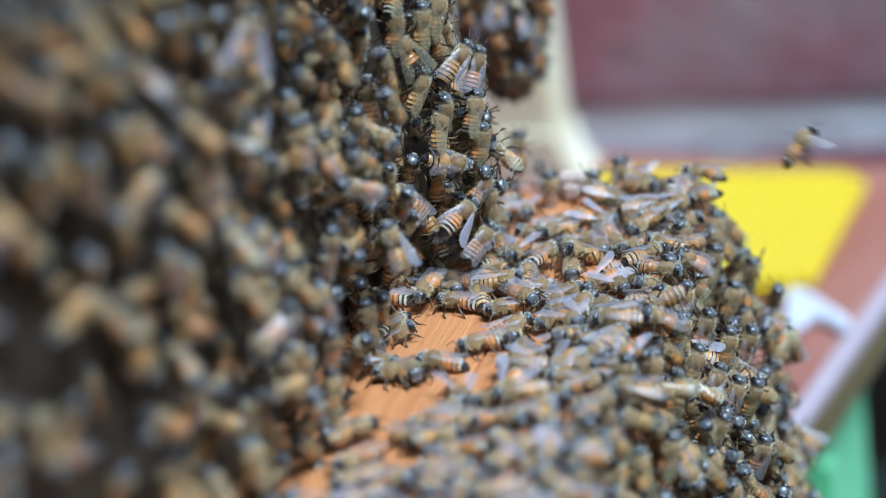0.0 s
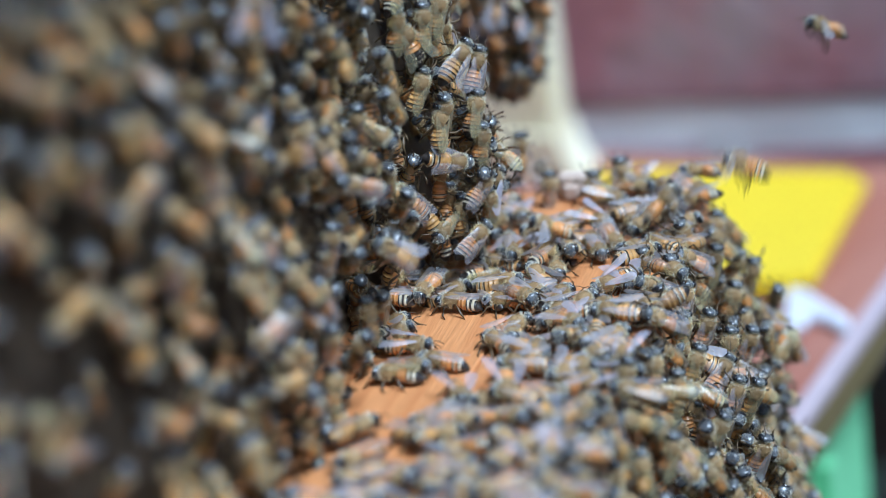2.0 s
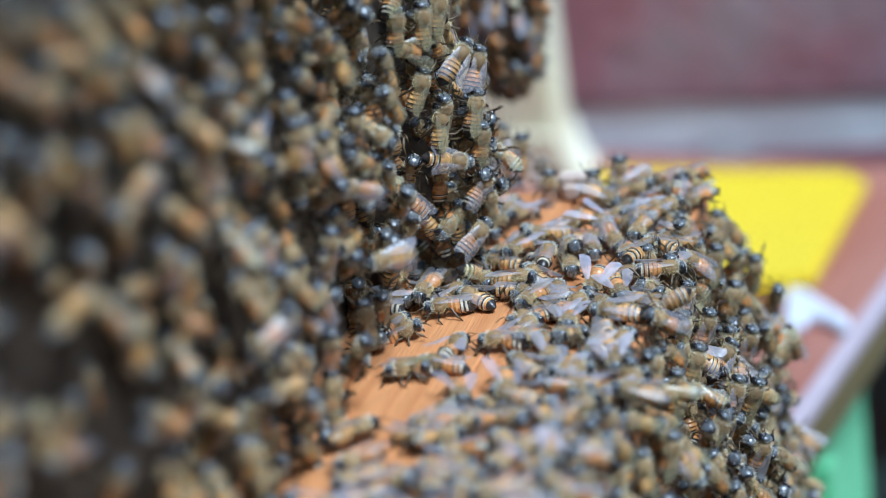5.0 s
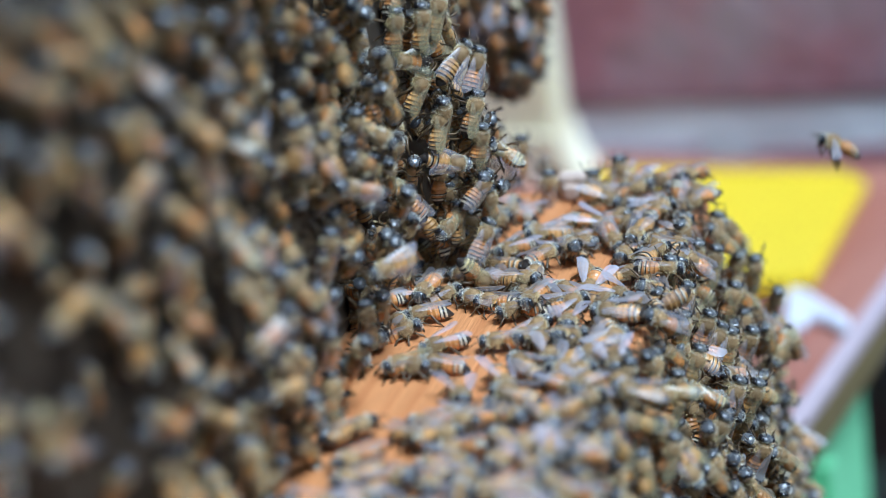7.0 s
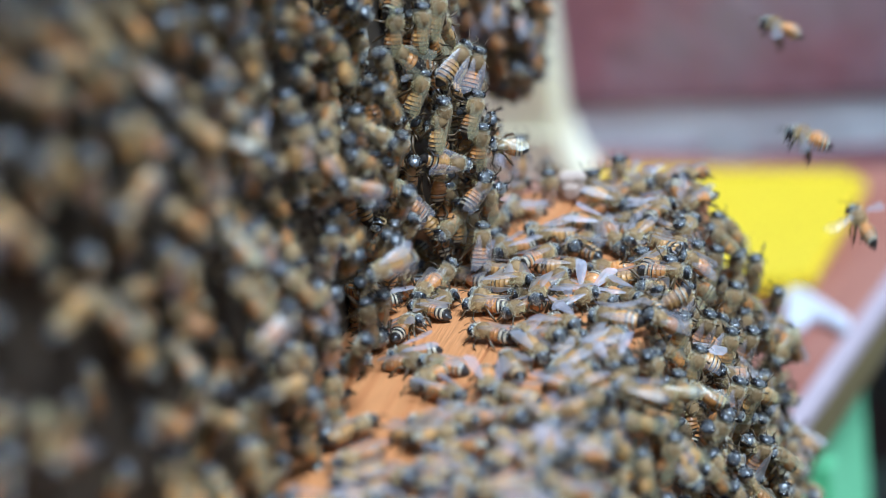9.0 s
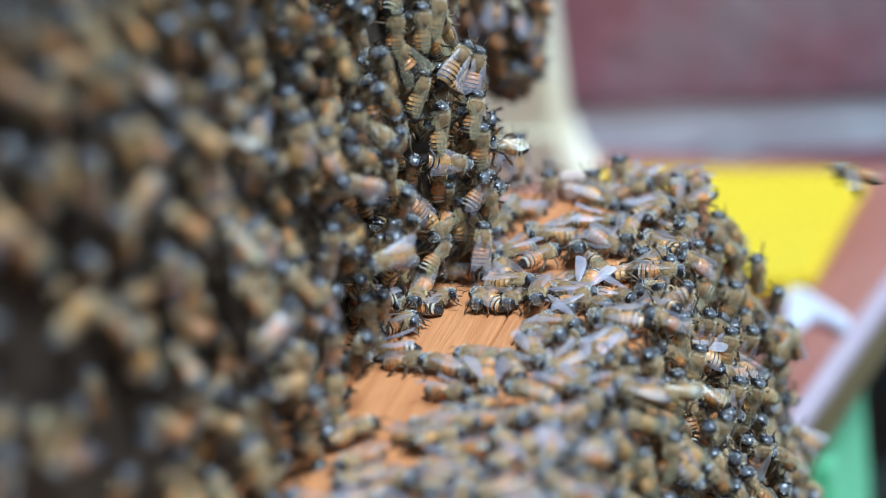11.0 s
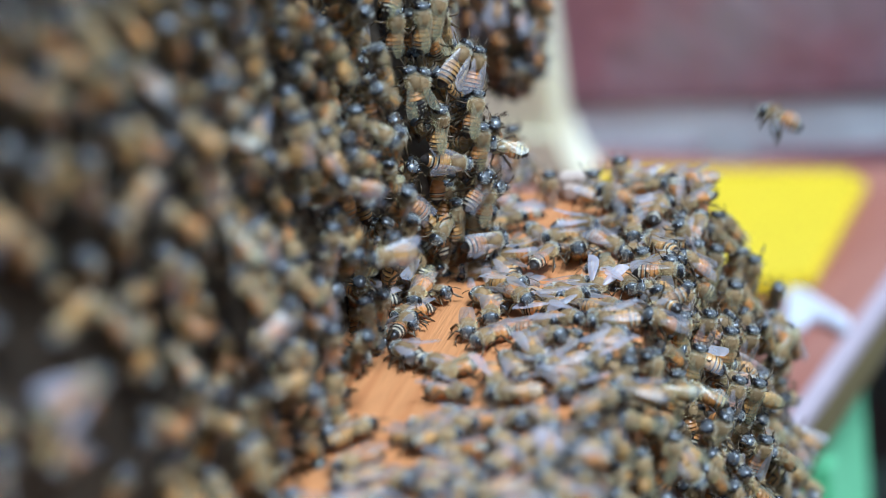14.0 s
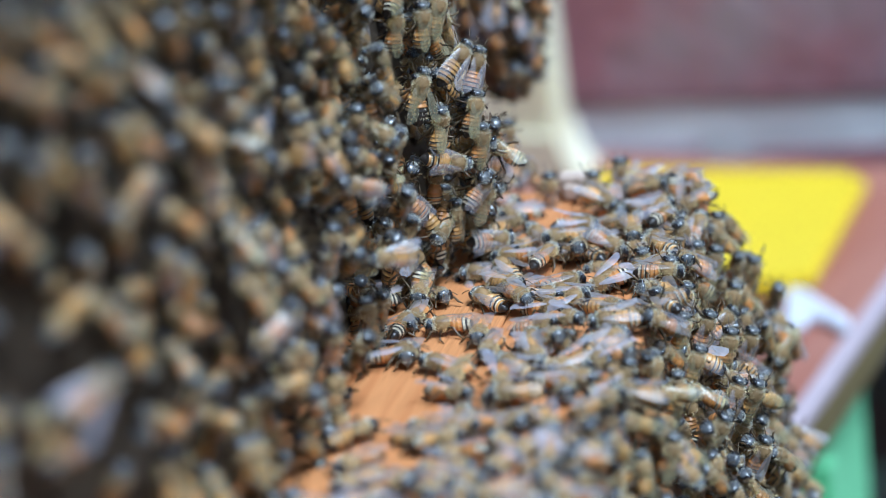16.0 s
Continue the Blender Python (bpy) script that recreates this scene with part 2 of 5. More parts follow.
def wing_geo(side, spread, lift, rng, simple=False):
    """A fore wing with the hind wing hooked to it: one cambered membrane with veins."""
    out = ([], [], [])
    for length, width, turn, drop in ((8.6, 3.2, spread, 0.0),):
        cols, rows_ = (7, 4) if not simple else (5, 3)
        v, f = [], []
        def place(u, w):
            lead = 0.35 * math.sin(math.pi * u)
            wid = width * (0.22 + 0.95 * u ** 0.8) * (1 - max(0, (u - 0.62) / 0.38) ** 2.0 * 0.72) * (1 - 0.12 * math.exp(-((u - 0.66) / 0.07) ** 2))
            x, y = u * length, lead - w * wid
            z = 0.35 * math.sin(math.pi * w) * math.sin(math.pi * min(1, u + 0.1)) + drop + 0.08 * math.sin(u * 9)
            p = Vector((-x, y, z))
            p.rotate(Euler((radians(-10), radians(lift), 0)))
            p.rotate(Euler((0, 0, radians(-turn))))
            return (0.7 + p.x, side * (1.75 + p.y), 4.0 + p.z)
        for i in range(cols + 1):
            for j in range(rows_ + 1):
                v.append(place(i / cols, j / rows_))
        for i in range(cols):
            for j in range(rows_):
                a = i * (rows_ + 1) + j
                q = (a, a + 1, a + rows_ + 2, a + rows_ + 1)
                f.append(q if side < 0 else tuple(reversed(q)))
        out = join(out, (v, f, [WING] * len(f)))
        if not simple:
            for line in ([(0, 0), (0.3, 0.0), (0.6, 0.0), (0.85, 0.02), (0.97, 0.2)], [(0, 0.3), (0.3, 0.28), (0.55, 0.3), (0.8, 0.34)],
                         [(0.05, 0.6), (0.3, 0.62), (0.55, 0.66), (0.72, 0.8)], [(0.45, 0.02), (0.52, 0.3), (0.6, 0.66)], [(0.72, 0.02), (0.74, 0.34), (0.68, 0.72)]):
                out = join(out, tube([place(*p) for p in line], [0.045] + [0.03] * (len(line) - 1), VEIN, 3))
    return out


def leg_geo(root, knee, ankle, toe, thick, sides=5):
    return tube([root, ((root[0] + knee[0]) / 2, (root[1] + knee[1]) / 2, (root[2] + knee[2]) / 2 + 0.15), knee, ankle, toe],
                [0.28 * thick, 0.34 * thick, 0.24 * thick, 0.3 * thick, 0.1], LEG, sides)


def bee_parts(seed, amber, droop, spread, lift, hang=False, fly=False, fine=True, long=6.6, fat=2.05):
    """The parts of one bee as (name, parent part, geometry)."""
    rng = random.Random(seed)
    nu, nv = (12, 9) if fine else (9, 6)
    out = []
    thorax = ball((0, 0, 2.75), (2.15, 1.95, 1.9), CHITIN, nu, nv)
    thorax = join(thorax, fuzz(rng, (0, 0, 2.75), (2.15, 1.95, 1.9), 1500 if fine else 150, 0.5, HAIR, (-0.3, 0, 0.1), -0.8, 0.016 if fine else 0.12, 0.62),
                  fuzz(rng, (0, 0, 2.75), (2.15, 1.95, 1.9), 800 if fine else 60, 0.45, CHITIN, (-0.4, 0, 0.1), 0.45, 0.02 if fine else 0.12),
                  fuzz(rng, (0, 0, 2.75), (2.15, 1.95, 1.9), 600 if fine else 40, 0.7, HAIR, (0.0, 0, 0.1), -0.8, 0.012 if fine else 0.1, 0.6))
    # a pale ruff behind the head
    thorax = join(thorax, fuzz(rng, (1.45, 0, 2.75), (0.45, 1.7, 1.7), 600 if fine else 60, 0.8, FACE, (0.7, 0, 0.1), -0.5, 0.018 if fine else 0.12))
    out.append(("thorax", None, thorax))

    def face(p):
        w = 1.0 - 0.32 * max(0, -p.z)
        return Vector((p.x * (0.85 + 0.15 * p.z), p.y * w, p.z))
    head = ball((2.75, 0, 2.45), (1.0, 1.8, 1.7), HEAD, nu, nv, face)
    head = join(head, fuzz(rng, (2.8, 0, 2.55), (1.03, 1.2, 1.62), 700 if fine else 60, 0.36, FACE, (0.2, 0, 0.3), -0.7, 0.026 if fine else 0.12),
                tube([(3.2, 0.25, 1.1), (3.4, 0.1, 0.6), (3.2, 0, 0.2)], [0.3, 0.24, 0.12], LEG, 4))
    out.append(("head", None, head))
    for e in (1, -1):
        out.append(("eye", "head", ball((2.85, e * 1.38, 2.6), (0.76, 0.54, 1.28), EYES, 8 if fine else 6, 6 if fine else 5)))
        a = rng.uniform(-0.5, 0.5)
        out.append(("antenna", "head", tube([(3.8, e * 0.38, 2.7), (4.1, e * 0.9, 3.3 + a), (5.0, e * 1.3, 3.0 + a), (6.0, e * 1.6 + a, 2.3 + a)],
                                            [0.1, 0.11, 0.11, 0.09], LEG, 4)))
    out.append(("abdomen", None, abdomen_geo(rng, amber, droop, fine, long, fat, 14 if fine else 8)))
    for e in (1, -1):
        out.append(("wing", None, wing_geo(e, spread + rng.uniform(-6, 6), lift + rng.uniform(-3, 3), rng, not fine)))
    low = -1.2 if fly else 0.0
    for e in (1, -1):
        j = lambda: rng.uniform(-0.5, 0.5)
        if fly:
            sets = [((1.0, 0.9, 1.2), (2.0, 1.7, 0.6), (1.7, 1.3, -0.6), (1.4, 1.1, -1.3)),
                    ((0, 1.0, 1.1), (-0.6, 2.0, 0.2), (-1.6, 1.7, -1.2), (-2.1, 1.6, -2.4)),
                    ((-1.0, 0.9, 1.2), (-2.4, 1.8, 0.4), (-3.3, 1.5, -2.0), (-3.6, 1.3, -4.2))]
        else:
            reach = 1.2 if hang else 0.0
            sets = [((1.2, 0.9, 1.3), (2.4 + reach, 2.4, 2.2 + j()), (3.3 + reach, 2.9 + j(), 0.7), (4.1 + reach, 3.2 + j(), 0.05)),
                    ((0.1, 1.0, 1.2), (0.2, 2.9, 2.4 + j()), (0.0 + j(), 4.2, 0.8), (-0.5 + j(), 4.9, 0.05)),
                    ((-1.0, 0.9, 1.3), (-2.4, 2.7, 2.7 + j()), (-4.0, 3.5 + j(), 1.0), (-5.1 + j(), 4.0, 0.05))]
        for k, (a, b, c, d) in enumerate(sets):
            pts = [(p[0], p[1] * e, p[2]) for p in (a, b, c, d)]
            out.append(("leg", None, leg_geo(*pts, 1.25 if k == 2 else 0.95, 5 if fine else 3)))
    return out


SIZE = 0.9 * MM


def scaled(geo, k=SIZE):
    return [(a * k, b * k, c * k) for a, b, c in geo[0]], geo[1], geo[2]


def make_bee(parts, label):
    """One bee: an empty at its feet with its parts."""
    root = new("honey_bee")
    root.empty_display_size = 0.004
    tagged(root, label=label, category="bee", group="bees on the hive")
    head = None
    for name, above, geo in parts:
        g, mats = used(scaled(geo))
        ob = part(name, mesh_of(name, g, mats), head if above else root)
        if name == "head":
            head = ob
            ob["label"] = "dark glossy head with pale hairs"
        elif name == "wing":
            ob["label"] = "clear veined wing"
    return root


LOOKS = [  # amber rings, droop, wing spread, wing lift, hanging, length, girth, label
    (4, 0.6, 3, 2, False, 6.5, 2.05, "amber and black banded honey bee with folded clear wings"),
    (3, 1.0, -3, 1, False, 6.2, 2.0, "tan furred honey bee with a dark striped abdomen"),
    (3, 0.3, 24, 6, False, 6.7, 2.05, "dark honey bee with half-spread pale wings"),
    (4, 0.2, -9, 0, True, 6.7, 2.0, "honey bee clinging head up with an amber abdomen"),
    (3, 0.8, -7, 1, True, 6.2, 2.1, "brown honey bee clinging head up among the others"),
    (5, 0.4, 12, 3, False, 7.2, 2.2, "orange honey bee with narrow black bands"),
    (6, 0.5, 20, 4, True, 6.8, 2.1, "bright orange honey bee with a glossy black tail"),
]


def golden(parts):
    """The same bee in a lighter strain: honey-coloured rings and golden fur."""
    swap = {AMBER: HONEY, HAIR: GOLD}
    return [(a, b, (g[0], g[1], [swap.get(i, i) for i in g[2]])) for a, b, g in parts]


FINE = [bee_parts(11 + i, a, d, s, li, h, long=lo, fat=fa) for i, (a, d, s, li, h, lo, fa, _) in enumerate(LOOKS)]


def skylit(parts):
    """The same bee with milky wings: pale sky reflection put into their colour."""
    return [(a, b, (g[0], g[1], [SKYLIT if i == WING else i for i in g[2]])) for a, b, g in parts]


def smoky(parts):
    """The same bee with clear wings of a yellowish brown tint."""
    return [(a, b, (g[0], g[1], [SMOKY if i == WING else i for i in g[2]])) for a, b, g in parts]


FINE[2] = skylit(FINE[2])
FINE[3], FINE[4], FINE[6] = smoky(FINE[3]), smoky(FINE[4]), smoky(FINE[6])
FINE[3], FINE[5] = golden(FINE[3]), golden(FINE[5])
FLYER = bee_parts(40, 4, 1.3, 100, -18, fly=True)
COARSE = [bee_parts(60 + i, a, d, s, li, h, fine=False, long=lo, fat=fa) for i, (a, d, s, li, h, lo, fa, _) in enumerate(LOOKS)]
COARSE[3], COARSE[4] = smoky(COARSE[3]), smoky(COARSE[4])
COARSE[2] = skylit(bee_parts(62, 3, 0.3, 9, 4, fine=False, long=6.7))


# ---- the setting ----
def ground_mesh():
    bm = bmesh.new()
    n = 40
    grid = {}
    for i in range(n + 1):
        for j in range(n + 1):
            x, y = [math.copysign(abs(q) ** 3, q) * 400 for q in (2 * i / n - 1, 2 * j / n - 1)]
            z = 0.006 * noise.noise(Vector((x * 3, y * 3, 0))) - 0.006
            grid[i, j] = bm.verts.new((x, y, z))
    for i in range(n):
        for j in range(n):
            bm.faces.new((grid[i, j], grid[i + 1, j], grid[i + 1, j + 1], grid[i, j + 1]))
    me = bpy.data.meshes.new("ground")
    bm.to_mesh(me)
    bm.free()
    me.materials.append(GRASS)
    return me


structure("ground", ground_mesh(), label="trodden grass and soil under the hive bench")

WALL_TURN = -0.5
WALL = pose(0, 0.3850, 0, 0, 0, WALL_TURN)
wall_back = structure("wall_back", board("wall_back", (5.0, 0.1, 0.565), MORTAR, 0.0, Matrix.Translation((0, 0.0525, 0))), WALL,
                      "grey mortar wall of dark red bricks")

# an added plain wall beside the hive, out of view: blocks low sky light
structure("wall_east", board("wall_east", (0.1, 4.2, 1.3), MORTAR, 0.0), pose(1.5, -1.75, 0), "added plain wall out of view that blocks low sky light")

# the bench: a reddish board with a worn rim on a side coloured shade-olive
BENCH_TURN = -11.3
bench = new("bench")
bench.matrix_world = pose(0.065, 0.166, LEDGE - 0.1, 0, 0, BENCH_TURN)
tagged(bench, "reddish wooden bench with a worn pale edge", "bench")
part("top_board", board("top_board", (0.5, 1.0, 0.012), REDWOOD, 0.0015, Matrix.Translation((-0.256, -0.322, -0.012))), bench)
part("edge_strip", board("edge_strip", (0.006, 1.0, 0.006), RIM, 0.0015, Matrix.Translation((-0.003, -0.322, -0.0045))), bench, "worn pale edge strip")
part("side_rail", board("side_rail", (0.005, 1.0, 0.0125), OLIVE, 0.001, Matrix.Translation((-0.0032, -0.322, -0.0175))), bench, "side rail in olive, with its shade in the colour")
for x, y in ((-0.43, 0.14), (-0.48, -0.76), (-0.05, -0.76), (-0.43, -0.3)):
    part("leg", board("leg", (0.05, 0.05, LEDGE - 0.113), OLIVE, 0.003, Matrix.Translation((x - 0.01, y, -LEDGE + 0.1))), bench)

# lower hive box: four boards and the orange top rim on which the bees walk
BOX_W, BOX_Y0, BOX_Y1 = 0.40, -0.36, 0.060
lower = new("lower_hive_box")
lower.matrix_world = pose(0.0, 0.0, LEDGE - 0.0985)
tagged(lower, "orange stained wooden hive box covered with bees", "hive box")
for x0, x1 in ((-0.400, 0.0213), (0.0216, 0.052)):      # two planks with a fine open joint
    part("top_board", board("top_board", (x1 - x0, BOX_Y1 - BOX_Y0, 0.018), WOOD, 0.0006,
                            Matrix.Translation(((x0 + x1) / 2, (BOX_Y0 + BOX_Y1) / 2, 0.0805))), lower, "orange wooden plank with open grain")
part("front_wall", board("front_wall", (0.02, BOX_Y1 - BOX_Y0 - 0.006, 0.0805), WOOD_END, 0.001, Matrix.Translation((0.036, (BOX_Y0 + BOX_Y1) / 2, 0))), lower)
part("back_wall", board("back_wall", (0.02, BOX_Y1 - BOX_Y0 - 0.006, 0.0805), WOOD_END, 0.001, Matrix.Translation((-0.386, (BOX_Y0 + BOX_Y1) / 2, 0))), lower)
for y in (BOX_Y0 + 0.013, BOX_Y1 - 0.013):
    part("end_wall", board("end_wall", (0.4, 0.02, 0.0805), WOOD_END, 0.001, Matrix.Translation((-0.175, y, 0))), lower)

upper = new("upper_hive_box")
upper.matrix_world = pose(0, 0, LEDGE + 0.0005)
tagged(upper, "set-back upper hive box hidden under a curtain of bees", "hive box")
part("front_wall", board("front_wall", (0.02, BOX_Y1 - BOX_Y0, 0.24), GAP_DARK, 0.001, Matrix.Translation((-0.0205, (BOX_Y0 + BOX_Y1) / 2, 0))), upper)
part("back_wall", board("back_wall", (0.02, BOX_Y1 - BOX_Y0 - 0.01, 0.24), WOOD_END, 0.001, Matrix.Translation((-0.386, (BOX_Y0 + BOX_Y1) / 2 - 0.005, 0))), upper)
for y in (BOX_Y0 + 0.013, BOX_Y1 - 0.023):
    part("end_wall", board("end_wall", (0.343, 0.02, 0.24), WOOD_END, 0.001, Matrix.Translation((-0.2042, y, 0))), upper)
part("lid", board("lid", (0.41, BOX_Y1 - BOX_Y0 + 0.02, 0.02), CREAM, 0.002, Matrix.Translation((-0.204, (BOX_Y0 + BOX_Y1) / 2, 0.2405))), upper)

# cream post behind the hive, standing on the bench
post = tagged(new("cream_post"), "upright cream painted wooden post behind the hive", "post")
post.matrix_world = pose(-0.0800, 0.350, LEDGE - 0.1, 0, 0, -6)
part("shaft", board("shaft", (0.082, 0.018, 0.34), CREAM, 0.004, Matrix.Translation((-0.015, 0, 0))), post)


def foot_mesh():
    """A flared foot with a hollow curve up to the shaft."""
    bm = bmesh.new()
    line = [(0.0, 0.0)] + [(0.026 + 0.008 * (1 - k / 8) ** 1.8, 0.0005 + 0.019 * k / 8) for k in range(9)] + [(0.0, 0.0195)]
    rows_ = [[bm.verts.new((x, y, z)) for x, z in line] for y in (-0.0125, 0.0125)]
    for i in range(len(line)):
        k = (i + 1) % len(line)
        bm.faces.new((rows_[0][i], rows_[0][k], rows_[1][k], rows_[1][i]))
    bm.faces.new(rows_[0])
    bm.faces.new(list(reversed(rows_[1])))
    bmesh.ops.recalc_face_normals(bm, faces=bm.faces)
    me = bpy.data.meshes.new("foot")
    bm.to_mesh(me)
    bm.free()
    me.materials.append(CREAM)
    return me


part("foot", foot_mesh(), post, "flared cream foot")

# a small catch at the far end of the ledge
catch = tagged(new("hive_catch"), "small pale wooden catch on the ledge", "catch")
catch.matrix_world = pose(0.0210, 0.0535, LEDGE + 0.0005)
part("block", board("block", (0.0068, 0.004, 0.0056), PINE, 0.0012, Matrix.Translation((0, 0.003, 0))), catch)
part("tongue", board("tongue", (0.0034, 0.002, 0.0034), PINE, 0.0006, Matrix.Translation((0, 0.0002, 0))), catch)


def sheet_mesh(name, outline, thick, mat, corner=0.0):
    """A flat slab with the given outline and rounded edges."""
    bm = bmesh.new()
    vs = [bm.verts.new((x, y, 0)) for x, y in outline]
    face = bm.faces.new(vs)
    if corner:
        bmesh.ops.bevel(bm, geom=list(bm.verts), offset=corner, segments=4, affect="VERTICES")
    face = bm.faces[:]
    made = bmesh.ops.extrude_face_region(bm, geom=face)
    bmesh.ops.translate(bm, vec=(0, 0, thick), verts=[g for g in made["geom"] if isinstance(g, bmesh.types.BMVert)])
    bmesh.ops.recalc_face_normals(bm, faces=bm.faces)
    rim = [e for e in bm.edges if len(e.link_faces) == 2 and e.calc_face_angle(0) > 1.2]
    bmesh.ops.bevel(bm, geom=rim, offset=thick * 0.25, segments=2, affect="EDGES")
    me = bpy.data.meshes.new(name)
    bm.to_mesh(me)
    bm.free()
    me.materials.append(mat)
    return me


tray = tagged(new("yellow_tray"), "bright yellow plastic tray lying on the bench", "tray")
part("panel", sheet_mesh("panel", [(-0.104, -0.052), (0, -0.052), (0, 0.052), (-0.104, 0.052)], 0.006, YELLOW, 0.006), tray)
for e in (1, -1):
    part("lip", board("lip", (0.092, 0.0016, 0.0015), YELLOW, 0.0005, Matrix.Translation((-0.052, e * 0.049, 0.0055))), tray)
tray.matrix_world = pose(0.0565, 0.272, LEDGE - 0.0995, 0, 0, -6)

strip = tagged(new("white_strip", sheet_mesh("white_strip", [(-0.012, 0.020), (-0.010, -0.003), (-0.009, -0.014), (-0.004, -0.014), (-0.002, -0.005), (0.002, -0.006), (0.008, -0.014), (0.011, -0.013), (0.010, -0.005), (-0.006, 0.017)], 0.003, WHITE, 0.0008)),
               "forked white plastic strip lying on the reddish bench", "strip")
strip.matrix_world = pose(0.0555, 0.208, LEDGE - 0.0995)


def tub_mesh(name, r0, r1, h, mat, wall=0.004, rim=0.01):
    """A tapered tub, open at the top, with a turned rim."""
    bm = bmesh.new()
    prof = [(0.0, 0.0), (r0, 0.0), (r1, h - 0.012), (r1 + rim, h - 0.012), (r1 + rim, h), (r1 - wall, h), (r0 - wall, wall * 2), (0.0, wall * 2)]
    n = 40
    rings = []
    for r, z in prof:
        rings.append([bm.verts.new((r * math.cos(2 * math.pi * i / n), r * math.sin(2 * math.pi * i / n), z)) for i in range(n)] if r else [bm.verts.new((0, 0, z))])
    for a, b in zip(rings, rings[1:]):
        for i in range(n):
            k = (i + 1) % n
            q = [a[i % len(a)], a[k % len(a)], b[k % len(b)], b[i % len(b)]]
            bm.faces.new(list(dict.fromkeys(q)))
    bmesh.ops.recalc_face_normals(bm, faces=bm.faces)
    me = bpy.data.meshes.new(name)
    bm.to_mesh(me)
    bm.free()
    me.materials.append(mat)
    for p in me.polygons:
        p.use_smooth = True
    return me


# green crate under the bench: ribbed side panels, a turned rim and hand slots
crate = new("green_crate")
crate.matrix_world = bench.matrix_world @ pose(-0.165, -0.175, -LEDGE + 0.1)
tagged(crate, "green plastic crate standing under the bench", "crate")
CH = LEDGE - 0.128
part("floor_panel", board("floor_panel", (0.29, 0.5, 0.006), GREEN, 0.001), crate)
for sx in (1, -1):
    part("side_panel", board("side_panel", (0.004, 0.5, CH - 0.006), GREEN, 0.001, Matrix.Translation((sx * 0.147, 0, 0.006))), crate)
    part("end_panel", board("end_panel", (0.29, 0.004, CH - 0.006), GREEN, 0.001, Matrix.Translation((0, sx * 0.248, 0.006))), crate)
    part("rim", board("rim", (0.010, 0.51, 0.012), GREEN, 0.002, Matrix.Translation((sx * 0.152, 0, CH))), crate)
    for i in range(5):
        part("rib", board("rib", (0.006, 0.008, CH - 0.02), GREEN, 0.001, Matrix.Translation((sx * 0.151, -0.2 + i * 0.1, 0.006))), crate)


# dark tub beside the crate
tub = tagged(new("garden_tub"), "dark navy plastic tub standing behind the green crate", "tub")
tub.matrix_world = pose(0.137, 0.392, 0.001)
part("bowl", tub_mesh("bowl", 0.07, 0.078, 0.32, NAVY), tub)
for e in (1, -1):
    part("grip", board("grip", (0.03, 0.012, 0.01), NAVY, 0.003, pose(0, e * 0.094, 0.302)), tub)


# ---- where bees sit (millimetres: x outwards, y along the hive, z over the ledge) ----
def hump(u, v, seed):
    return noise.noise(Vector((u / 17.0, v / 17.0, seed))) * 0.7 + noise.noise(Vector((u / 7.0, v / 7.0, seed + 5))) * 0.3


def bell(x, c, w):
    """1 at c, falling smoothly to 0 at c - w and c + w."""
    q = min(1.0, abs(x - c) / w)
    return (1 - q * q) ** 2


def ease(x, a, b):
    k = min(1.0, max(0.0, (x - a) / (b - a)))
    return k * k * (3 - 2 * k)


def on_wall(u, v, off=0.0):
    """The mass on the upper box: a near slope, a deep cleft, a hanging clump, then the bare far end."""
    x = 1.0 + 7.0 * hump(u, v, 1.0)
    x += (9.0 + 3.5 * bell(v, 24, 24) - 5.0 * (1 - ease(v, 0, 11))) * bell(u, 12, 19)
    x -= 9.0 * bell(u, -11, 10) * (1 - 0.65 * ease(v, 34, 66))
    x += 5.5 * bell(u, -37, 25) * ease(v, 1, 16)
    x -= 5.0 * ease(u, 30, 46)
    if u < 0 and v < 22:
        x -= (5.0 - 3.5 * ease(-u, 35, 60)) * (1 - v / 22)
    x += 3.0 * bell(u, -82, 34) * (1 - ease(v, 6, 40))
    if u < -110:
        x -= 9.0 * min(1, (-110 - u) / 40) * (1 - ease(v, 10, 70))
    if u < -120:
        x -= 4.0 * min(1, (-120 - u) / 60)
    for cu, cv, r, d in HOLLOWS:
        q = math.hypot(u - cu, v - cv) / r
        if q < 1:
            x -= d * (1 - q * q)
    return Vector((x + off, u, v))


HOLLOWS = ((-44, 13, 9, 7), (-142, 42, 12, 9), (-34, 66, 7, 6), (-118, 26, 9, 8), (-160, 60, 11, 9), (-165, 30, 12, 9), (-136, 18, 10, 8))


def on_face(u, d, off=0.0):
    k = min(1, max(0, d) / 34.0)
    k = k * k * (3 - 2 * k)
    x = 52.5 + 13.5 * k + 6.0 * hump(u, d, 9.0)
    if u > 25 and d > 66:      # a clump at the lower far corner
        x += 6 * min(1, (u - 25) / 15) * min(1, (d - 66) / 10)
    return Vector((x + off, u, 2 - d))


def frame_of(fn, u, v):
    a, b = fn(u + 1, v) - fn(u - 1, v), fn(u, v + 1) - fn(u, v - 1)
    n = a.cross(b).normalized()
    return n if n.x > 0 else -n


def bee_pose(p, n, head, rng=None, tilt=10.0):
    """Feet at p (mm), back along n, head along the part of head that lies in the surface."""
    n = n.normalized()
    h = (head - n * head.dot(n)).normalized()
    m = Matrix((h, n.cross(h), n)).transposed()
    if rng:
        m = m @ Euler((radians(rng.gauss(0, tilt)), radians(rng.gauss(0, tilt * 0.6)), 0)).to_matrix()
    return SHIFT @ (Matrix.Translation(p * MM) @ m.to_4x4())


